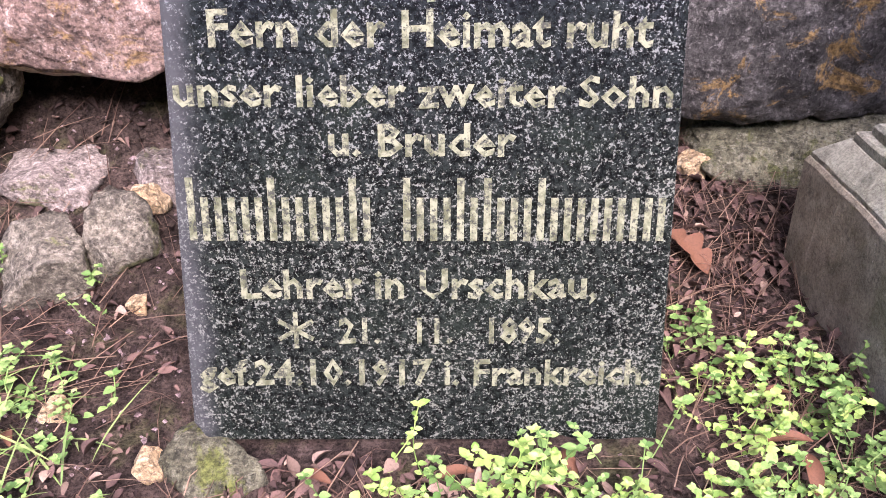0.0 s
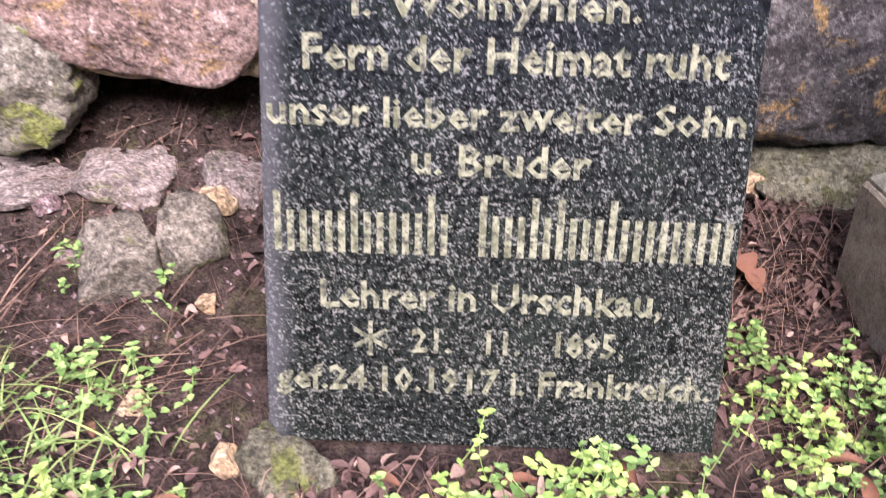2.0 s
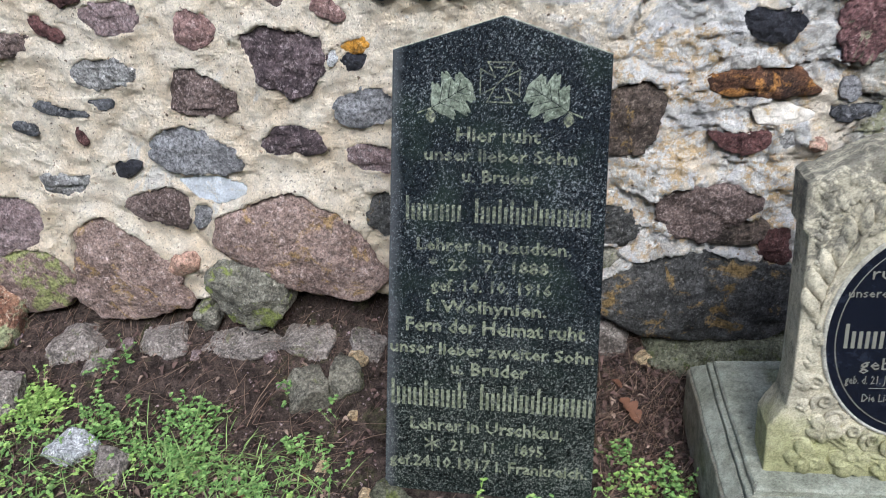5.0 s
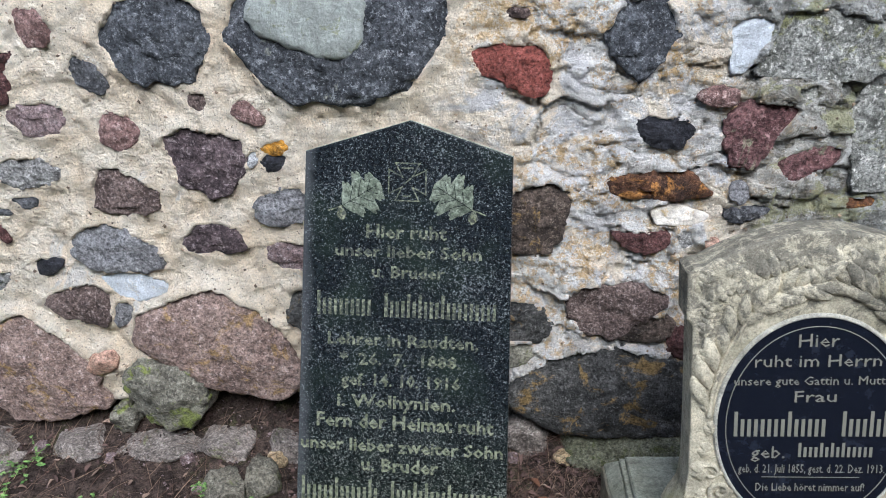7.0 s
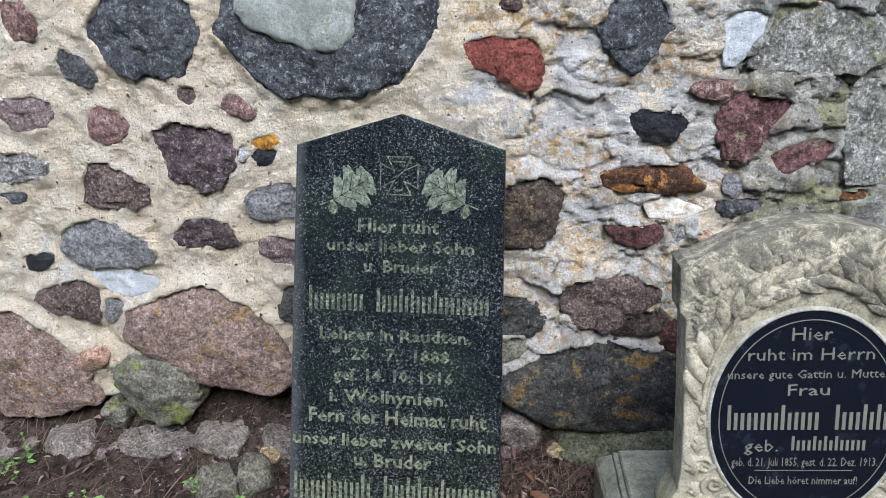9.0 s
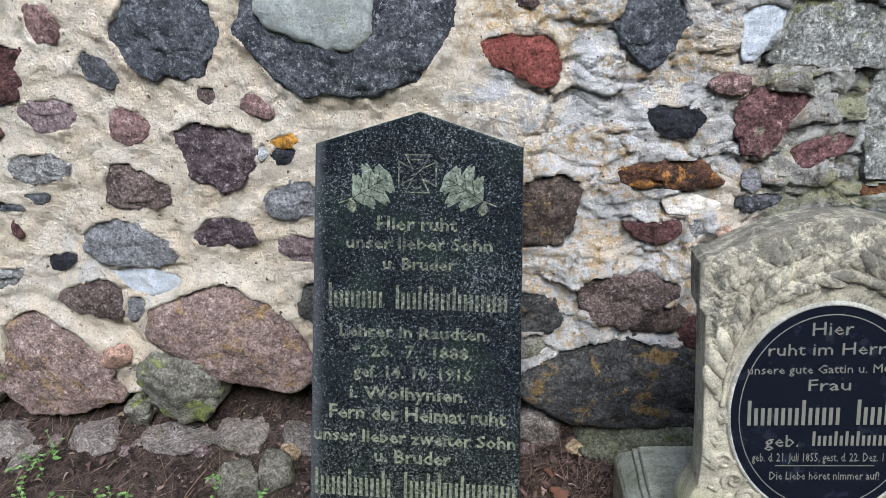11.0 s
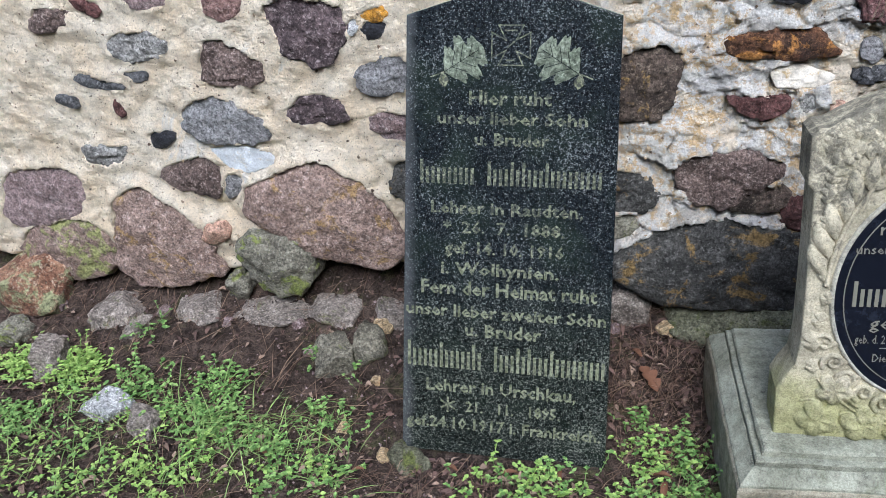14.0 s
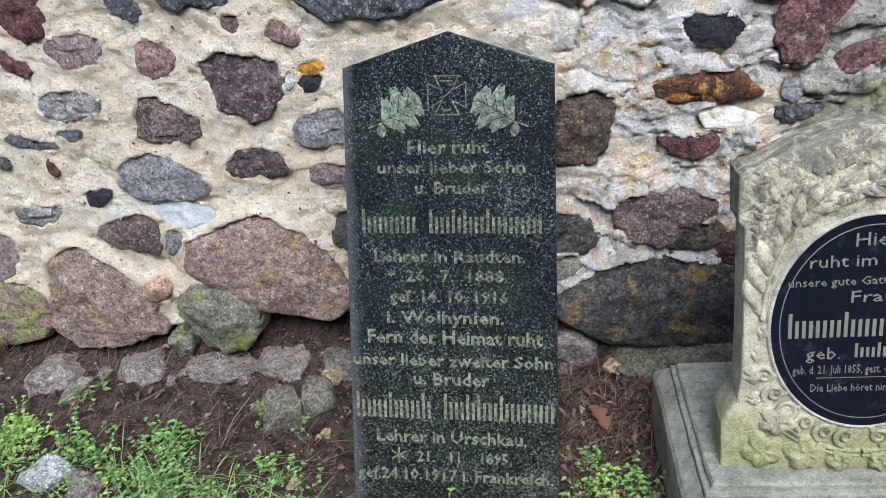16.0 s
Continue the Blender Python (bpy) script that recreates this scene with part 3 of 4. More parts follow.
def build_wall():
    xs = spaced(-3.6, 3.6, -1.75, 1.3, 0.0065, 0.09)
    zs = spaced(-0.12, 2.3, 0.0, 1.45, 0.0065, 0.08)
    rise = mortar_rise(xs, zs)
    verts, faces = [], []
    for j, z in enumerate(zs):
        for i, x in enumerate(xs):
            east = blend(x, 0.05, 0.4)
            p = Vector((x, 0, z))
            y = wall_y(z) + 0.17 * (1 - blend(z + 0.07 * noise.noise(Vector((x * 5, 0, 2))), 0.17, 0.27))
            y += 0.009 * noise.fractal(p * 6, 0.8, 2.0, 3) + (0.0075 - 0.004 * east) * noise.fractal(p * 24, 0.7, 2.0, 4)
            y += 0.003 * noise.fractal(p * 80, 0.5, 2.0, 2) - rise[j, i]
            if -1.8 < x < 1.4 and z < 1.5 and east > 0:
                q = p + Vector((0.03 * noise.noise(p * 14), 0, 0.03 * noise.noise(p * 14 + Vector((7, 0, 0)))))
                d = noise.voronoi(Vector((q.x * 6, 0.5, q.z * 12)))[0]
                plate = noise.cell(Vector((q.x * 6, 3.0, q.z * 12)))
                e = noise.voronoi(Vector((q.x * 15, 2.5, q.z * 26)))[0]
                y += east * (0.014 * (1 - blend(d[1] - d[0], 0.0, 0.05)) + 0.016 * plate)
                y += east * (0.006 * (1 - blend(e[1] - e[0], 0.0, 0.07)) + 0.007 * noise.cell(Vector((q.x * 15, 6.0, q.z * 26))))
            verts.append((x, y, z))
    w = len(xs)
    for j in range(len(zs) - 1):
        for i in range(w - 1):
            a = j * w + i
            faces.append((a, a + 1, a + 1 + w, a + w))
    wall = new("wall_north", raw_mesh("wall_north", verts, faces, MORTAR, True))
    tagged(wall, "old churchyard wall of mixed field stones set in pale lime mortar", "wall", kind="structure")
    bm = bmesh.new()
    bmesh.ops.create_cube(bm, size=1)
    bmesh.ops.scale(bm, vec=(7.2, 0.5, 2.42), verts=bm.verts)
    bmesh.ops.translate(bm, vec=(0, 0.99, 1.09), verts=bm.verts)
    part("wall_core", bm, MORTAR, wall, smooth=False)
    bm = bmesh.new()
    bmesh.ops.create_cube(bm, size=1)
    bmesh.ops.scale(bm, vec=(7.24, 0.98, 0.08), verts=bm.verts)
    bmesh.ops.translate(bm, vec=(0, 0.77, 2.335), verts=bm.verts)
    part("wall_coping", bm, MORTAR, wall, smooth=False)
    rng = random.Random(8)
    pv, pf = [], []
    for _ in range(2600):
        x, y, z = rng.choice(verts)
        if -1.8 < x < 1.3 and 0.25 < z < 1.5:
            r, b = rng.choice((0.002, 0.002, 0.003, 0.003, 0.005)) * rng.uniform(0.6, 1.4), len(pv)
            for d in ((1, 0, 0), (0, 0, 1), (-1, 0, 0), (0, 0, -1), (0, -0.6, 0)):
                pv.append((x + (d[0] + rng.uniform(-0.3, 0.3)) * r, y + 0.0006 + d[1] * r, z + (d[2] + rng.uniform(-0.3, 0.3)) * r))
            pf += [(b + (a + 1) % 4, b + a, b + 4) for a in range(4)]
    grit = tagged(new("mortar_pebbles", raw_mesh("mortar_pebbles", pv, pf, GRIT)), kind="stuff")
    grit.parent = wall
    for k, (kind, x, z, rad, small, face, proud) in enumerate(STONES):
        smear = kind in SMEARS
        bm = facing_stone(101 + k, rad, face, 0.03 + 0.6 * small, smear)
        part("stone", bm, MAT[kind], wall).matrix_basis = pose(x, wall_y(z), z)


build_wall()
COUNT = [300]


# ---- the ground ----
def build_ground():
    def axis(lo, hi, fine):
        mid = [lo + fine * i for i in range(int((hi - lo) / fine) + 1)]
        out = [0.1 * 1.7 ** k for k in range(1, 16)]
        return [lo - d for d in reversed(out)] + mid + [mid[-1] + d for d in out]

    xs, ys = axis(-1.8, 1.3, 0.0125), axis(-0.5, 0.72, 0.0125)
    verts = []
    for y in ys:
        for x in xs:
            z = ground_z(x, y)
            if abs(x) < 2.2 and -1 < y < 1:
                z += 0.006 * noise.fractal(Vector((x * 40, y * 40, 0.7)), 0.7, 2.0, 4)
            verts.append((x, y, z))
    w = len(xs)
    faces = [(j * w + i, j * w + i + 1, (j + 1) * w + i + 1, (j + 1) * w + i) for j in range(len(ys) - 1) for i in range(w - 1)]
    g = new("ground", raw_mesh("ground", verts, faces, SOIL, True))
    tagged(g, "damp dark brown soil at the foot of the wall", "ground", kind="structure")


build_ground()

# dark block added out of view in place of trees, to darken polished reflections
bm = bmesh.new()
bmesh.ops.create_cube(bm, size=1)
bmesh.ops.scale(bm, vec=(40, 0.6, 6.4), verts=bm.verts)
bmesh.ops.translate(bm, vec=(0, -9, 3.1), verts=bm.verts)
tagged(new("backdrop", mesh_of("backdrop", bm, DARK_BACKING, False)), "plain dark block added out of view, standing in for trees", "hedge", kind="structure")


# ---- the dark headstone ----
def slab_mesh(outline, depth, edge):
    """An upright slab of the given front outline (x, z), its front at y = 0, with a small chamfer."""
    bm = bmesh.new()
    front = bm.faces.new([bm.verts.new((x, 0, z)) for x, z in outline])
    if front.normal.y > 0:
        front.normal_flip()
    ext = bmesh.ops.extrude_face_region(bm, geom=[front])
    moved = [v for v in ext["geom"] if isinstance(v, bmesh.types.BMVert)]
    bmesh.ops.translate(bm, vec=(0, depth, 0), verts=moved)
    bmesh.ops.recalc_face_normals(bm, faces=bm.faces)
    rim = [e for e in bm.edges if all(abs(v.co.y) < 1e-6 for v in e.verts)]
    bmesh.ops.bevel(bm, geom=rim, offset=edge, segments=2, affect="EDGES", profile=0.5, clamp_overlap=True)
    return bm


def letters(text, width, height, bold=0.02):
    """Letters of the built-in font as a thin mesh, stretched to the given width and capital height, centred on x."""
    cu = bpy.data.curves.new("letters", "FONT")
    cu.body, cu.size, cu.offset, cu.extrude, cu.resolution_u = text, 1.0, bold, 0.01, 1
    tmp = new("letters", cu)
    me = bpy.data.meshes.new_from_object(tmp.evaluated_get(bpy.context.evaluated_depsgraph_get()))
    bpy.data.objects.remove(tmp)
    xs = [v.co.x for v in me.vertices]
    lo, span = min(xs), max(xs) - min(xs)
    for v in me.vertices:
        v.co = ((v.co.x - lo) / span * width - width / 2, -v.co.z * 0.06, v.co.y / 0.73 * height)
    me.materials.clear()
    return me


def split_letters(me):
    """The letters of a line, one mesh each: loose pieces that stand over one another belong together."""
    root = list(range(len(me.vertices)))

    def find(a):
        while root[a] != a:
            root[a] = root[root[a]]
            a = root[a]
        return a

    for e in me.edges:
        a, b = find(e.vertices[0]), find(e.vertices[1])
        root[a] = b
    span = {}
    for v in me.vertices:
        r = find(v.index)
        lo, hi = span.get(r, (9, -9))
        span[r] = (min(lo, v.co.x), max(hi, v.co.x))
    groups = []
    for r, (lo, hi) in sorted(span.items(), key=lambda k: k[1]):
        if groups and lo < groups[-1][1] - 0.0012:
            groups[-1][1] = max(groups[-1][1], hi)
            groups[-1][2].add(r)
        else:
            groups.append([lo, hi, {r}])
    owner = {r: k for k, g in enumerate(groups) for r in g[2]}
    verts, faces, place = [[] for _ in groups], [[] for _ in groups], {}
    for v in me.vertices:
        k = owner[find(v.index)]
        place[v.index] = len(verts[k])
        verts[k].append(tuple(v.co))
    for p in me.polygons:
        faces[owner[find(p.vertices[0])]].append([place[i] for i in p.vertices])
    return list(zip(verts, faces))


def line_of(text, x0, x1, z, height, material, parent, y=-0.0012, bold=0.02, own=True, slant=0.06):
    """A line of letters, with the slanted stroke ends of broken script, each a piece of its own; own: under an inscription of their own."""
    me = letters(text, x1 - x0, height, bold)
    m = pose((x0 + x1) / 2, y, z)
    if own:
        line = new("inscription")
        line.parent, line.matrix_basis = parent, m
        parent, m = line, Matrix()
    for verts, faces in split_letters(me):
        mid = sum(v[0] for v in verts) / len(verts)
        verts = [(x, yy, zz + slant * (x - mid)) for x, yy, zz in verts]
        ob = new("letter", raw_mesh("letter", verts, faces, material))
        ob.parent, ob.matrix_basis = parent, m
    bpy.data.meshes.remove(me)


def bars(words, x0, x1, z, height, material, parent, y=-0.001, own=True):
    """Plain upright bars in place of a name: tall (T) or short (s)."""
    step = (x1 - x0) / len(words)
    shapes = {}
    for k, h in (("T", height), ("s", height * 0.68)):
        bm = bmesh.new()
        strip(bm, (0, step * 0.1), (0, h - step * 0.1), step * 0.27)
        shapes[k] = mesh_of("bar", bm, material, False)
    if own:
        line = new("inscription")
        line.parent = parent
        parent = line
    for i, k in enumerate(words):
        if k in shapes:
            for u, kind in ((0.24, k), (0.74, "s")):
                ob = new("bar", shapes[kind])
                ob.parent, ob.matrix_basis = parent, pose(x0 + (i + u) * step, y, z)


def lobed_leaf(length, width, thick, lobes=4, teeth=0.0):
    """A carved oak leaf lying in the x-z plane, stem at the origin, tip along +z, raised along -y."""
    bm = bmesh.new()
    side = []
    n = 56
    for i in range(n + 1):
        u = i / n
        w = math.sin(math.pi * u ** 0.8) ** 0.6 * (0.6 if lobes == 0 else 0.42 + 0.58 * abs(math.sin(math.pi * lobes * u)) ** 0.7)
        w *= 1 - teeth + teeth * abs(math.sin(math.pi * (2.5 * lobes * u + 0.2)))
        side.append((u * length, max(0.02, w) * width / 2))
    ridge = [bm.verts.new((0, -thick * (0.5 + 0.5 * math.sin(math.pi * z / length)), z)) for z, _ in side]
    for s in (1, -1):
        mid = [bm.verts.new((s * w * 0.5, -thick * 1.2 * (0.4 + 0.6 * math.sin(math.pi * z / length)), z + w * 0.1)) for z, w in side]
        rim = [bm.verts.new((s * w, 0, z + w * 0.22)) for z, w in side]
        for i in range(n):
            bm.faces.new((ridge[i], mid[i], mid[i + 1], ridge[i + 1]))
            bm.faces.new((mid[i], rim[i], rim[i + 1], mid[i + 1]))
    bmesh.ops.recalc_face_normals(bm, faces=bm.faces)
    return bm


def strip(bm, a, b, width, y=0.0008):
    """A thin straight bar between two points of the x-z plane."""
    d = Vector((b[0] - a[0], 0, b[1] - a[1]))
    m = Matrix.Translation(((a[0] + b[0]) / 2, 0, (a[1] + b[1]) / 2)) @ Matrix.Rotation(-math.atan2(d.z, d.x), 4, "Y") @ Matrix.Diagonal((d.length + width, y, width, 1))
    bmesh.ops.create_cube(bm, size=1, matrix=m)


def build_headstone():
    stone = new("headstone")
    stone.matrix_world = SITE
    tagged(stone, "tall black granite headstone with worn gilt inscription leaning against the wall", "headstone")
    outline = [(-0.25, 0.018), (-0.236, -0.004), (0.25, -0.004), (0.231, 1.042), (0.004, 1.115), (-0.231, 1.042)]
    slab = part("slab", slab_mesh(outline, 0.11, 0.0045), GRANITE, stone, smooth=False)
    slab.data.materials.append(MAT["edge_lichen"])
    for p in slab.data.polygons:
        p.material_index = 1 if p.normal.z > 0.6 else 0
    for text, x0, x1, z, h in (
        ("Hier ruht", -0.09, 0.091, 0.853, 0.031),
        ("unser lieber Sohn", -0.161, 0.17, 0.81, 0.028),
        ("u. Bruder", -0.076, 0.089, 0.764, 0.028),
        ("Lehrer in Raudten,", -0.175, 0.17, 0.607, 0.029),
        ("*  26.  7.  1888.", -0.148, 0.131, 0.561, 0.029),
        ("gef. 14. 10. 1916", -0.144, 0.131, 0.512, 0.029),
        ("i. Wolhynien.", -0.152, 0.122, 0.462, 0.03),
        ("Fern der Heimat ruht", -0.199, 0.21, 0.412, 0.034),
        ("unser lieber zweiter Sohn", -0.236, 0.233, 0.357, 0.03),
        ("u. Bruder", -0.093, 0.087, 0.31, 0.032),
        ("Lehrer in Urschkau,", -0.187, 0.174, 0.163, 0.032),
        ("21.   11.   1895.", -0.09, 0.138, 0.113, 0.029),
        ("gef.24.10.1917 i. Frankreich.", -0.239, 0.236, 0.065, 0.03),
    ):
        line_of(text, x0, x1, z, h, GILT, stone)
    bars("Tssss TsTTsTssss", -0.203, 0.209, 0.675, 0.052, GILT, stone)
    bars("TssTssT TsTTsTssss", -0.236, 0.239, 0.225, 0.062, GILT, stone)
    # the six-pointed star before the lower date
    bm = bmesh.new()
    for k in range(3):
        a = math.pi * k / 3 + math.pi / 2
        c, s = math.cos(a) * 0.018, math.sin(a) * 0.018
        strip(bm, (-0.134 - c, 0.127 - s), (-0.134 + c, 0.127 + s), 0.0045)
    part("star", bm, GILT, stone, smooth=False).matrix_basis = pose(0, -0.0008, 0)
    # outlined cross with flared arms
    arm = [(-0.026, 0.043), (0.026, 0.043), (0.009, 0.009), (0.043, 0.026), (0.043, -0.026), (0.009, -0.009),
           (0.026, -0.043), (-0.026, -0.043), (-0.009, -0.009), (-0.043, -0.026), (-0.043, 0.026), (-0.009, 0.009)]
    bm = bmesh.new()
    outer, inner = [], []
    for k, (x, z) in enumerate(arm):
        (px, pz), (qx, qz) = arm[k - 1], arm[(k + 1) % len(arm)]
        a, b = Vector((x - px, z - pz)).normalized(), Vector((qx - x, qz - z)).normalized()
        m = Vector((a.y + b.y, -a.x - b.x)).normalized()
        m *= -0.0032 / max(0.35, abs(m.dot(Vector((a.y, -a.x)))))
        outer.append(bm.verts.new((x, 0, z)))
        inner.append(bm.verts.new((x - m.x * -1, 0, z - m.y * -1)))
    for k in range(len(arm)):
        n = (k + 1) % len(arm)
        bm.faces.new((outer[k], outer[n], inner[n], inner[k]))
    part("cross", bm, GILT, stone, smooth=False).matrix_basis = pose(0, -0.0012, 0.979) @ Matrix.Diagonal((0.93, 1, 0.93, 1))
    for a, b in (((-0.012, 0.03), (0.012, 0.03)), ((-0.007, -0.005), (0.007, 0.007)), ((-0.008, -0.032), (0.008, -0.032))):
        bm = bmesh.new()
        strip(bm, a, b, 0.003)
        part("cross_mark", bm, GILT, stone, smooth=False).matrix_basis = pose(0, -0.0008, 0.98)
    for s in (-1, 1):
        leaf = part("oak_leaf", lobed_leaf(0.1, 0.115, 0.004, 3, 0.2), PALE_LEAF, stone, "pale carved oak leaf")
        leaf.matrix_basis = pose(s * 0.145, -0.0004, 0.922, 0, -s * 58, 0)
        bm = bmesh.new()
        strip(bm, (s * 0.145, 0.922), (s * 0.175, 0.911), 0.003)
        part("leaf_stem", bm, GILT, stone, smooth=False).matrix_basis = pose(0, -0.0008, 0)
        tip = pose(s * 0.145, -0.0052, 0.922, 0, -s * 58, 0)
        for a, b in (((0, 0), (0, 0.09)), ((0, 0.02), (0.026, 0.044)), ((0, 0.02), (-0.026, 0.044)), ((0, 0.042), (0.028, 0.066)), ((0, 0.042), (-0.028, 0.066)), ((0, 0.065), (0.018, 0.084)), ((0, 0.065), (-0.018, 0.084))):
            bm = bmesh.new()
            strip(bm, a, b, 0.0012)
            vein = part("leaf_vein", bm, GRANITE, stone, smooth=False)
            vein.matrix_basis = tip
        bud = part("acorn", lobed_leaf(0.032, 0.022, 0.003, 1), GILT, stone)
        bud.matrix_basis = pose(s * 0.15, -0.0004, 0.92, 0, 180 + s * 10, 0)


build_headstone()


# ---- the sandstone monument ----
def stepped(width, depth, profile):
    """A block with mitred mouldings: the profile gives inset and height, from the foot to the top."""
    bm = bmesh.new()
    rows, n = [], 24
    for d, z in profile:
        row = []
        for (ax, ay), (bx, by) in (((d, d), (width - d, d)), ((width - d, d), (width - d, depth - d)), ((width - d, depth - d), (d, depth - d)), ((d, depth - d), (d, d))):
            for i in range(n):
                p = Vector((ax + (bx - ax) * i / n, ay + (by - ay) * i / n, z))
                wear = 0.0022 * noise.fractal(p * 16, 0.7, 2.0, 3)
                row.append(bm.verts.new(p + Vector((wear, wear, wear * 0.7))))
        rows.append(row)
    m = 4 * n
    for a, b in zip(rows, rows[1:]):
        for i in range(m):
            bm.faces.new((a[i], a[(i + 1) % m], b[(i + 1) % m], b[i]))
    bm.faces.new(rows[-1])
    bmesh.ops.recalc_face_normals(bm, faces=bm.faces)
    return bm


def ring(rx, rz, w, h, n=72):
    """A moulded oval rim in the x-z plane, rising h towards -y."""
    bm = bmesh.new()
    rows = []
    for k, (o, y) in enumerate(((0, 0.004), (0, -h), (w * 0.35, -h * 1.25), (w, -h * 0.6), (w * 1.15, 0.004))):
        rows.append([bm.verts.new(((rx + o) * math.cos(math.tau * i / n), y, (rz + o) * math.sin(math.tau * i / n))) for i in range(n)])
    for a, b in zip(rows, rows[1:]):
        for i in range(n):
            bm.faces.new((a[i], a[(i + 1) % n], b[(i + 1) % n], b[i]))
    bmesh.ops.recalc_face_normals(bm, faces=bm.faces)
    return bm


def disc(rx, rz, thick, n=72):
    bm = bmesh.new()
    f = bm.faces.new([bm.verts.new((rx * math.cos(math.tau * i / n), -thick, rz * math.sin(math.tau * i / n))) for i in range(n)])
    g = bmesh.ops.extrude_face_region(bm, geom=[f])
    bmesh.ops.translate(bm, vec=(0, thick + 0.002, 0), verts=[v for v in g["geom"] if isinstance(v, bmesh.types.BMVert)])
    bmesh.ops.recalc_face_normals(bm, faces=bm.faces)
    return bm


def tube(points, radius, sides=6):
    """A smooth carved stem through the points."""
    bm = bmesh.new()
    rows = []
    for i, p in enumerate(points):
        p = Vector(p)
        d = (Vector(points[min(i + 1, len(points) - 1)]) - Vector(points[max(i - 1, 0)])).normalized()
        u = d.cross(Vector((0, 1, 0.01))).normalized()
        w = d.cross(u)
        r = radius * (1 - 0.5 * i / len(points))
        rows.append([bm.verts.new(p + (u * math.cos(math.tau * k / sides) + w * math.sin(math.tau * k / sides)) * r) for k in range(sides)])
    for a, b in zip(rows, rows[1:]):
        for k in range(sides):
            bm.faces.new((a[k], a[(k + 1) % sides], b[(k + 1) % sides], b[k]))
    bmesh.ops.recalc_face_normals(bm, faces=bm.faces)
    return bm


def ivy_leaf(size, thick):
    """A carved ivy leaf with five blunt points and a sunken midrib, tip along +z, raised along -y."""
    bm = bmesh.new()
    n = 60
    heart = bm.verts.new((0, -thick * 0.55, 0))
    rows = [[], [], []]
    for i in range(n):
        a = math.tau * i / n
        lobe = abs(math.cos(2.5 * a)) ** 0.8
        r = size * (0.6 + 0.4 * lobe) * (1.0 + 0.12 * math.cos(a))
        for row, (f, h) in zip(rows, ((0.45, 0.7 + 0.3 * (1 - lobe)), (0.85, 1.0 - 0.2 * lobe), (1.0, 0.0))):
            row.append(bm.verts.new((math.sin(a) * r * f, -thick * h, math.cos(a) * r * f)))
    for i in range(n):
        k = (i + 1) % n
        bm.faces.new((heart, rows[0][i], rows[0][k]))
        for p, q in zip(rows, rows[1:]):
            bm.faces.new((p[i], p[k], q[k], q[i]))
    bmesh.ops.recalc_face_normals(bm, faces=bm.faces)
    return bm


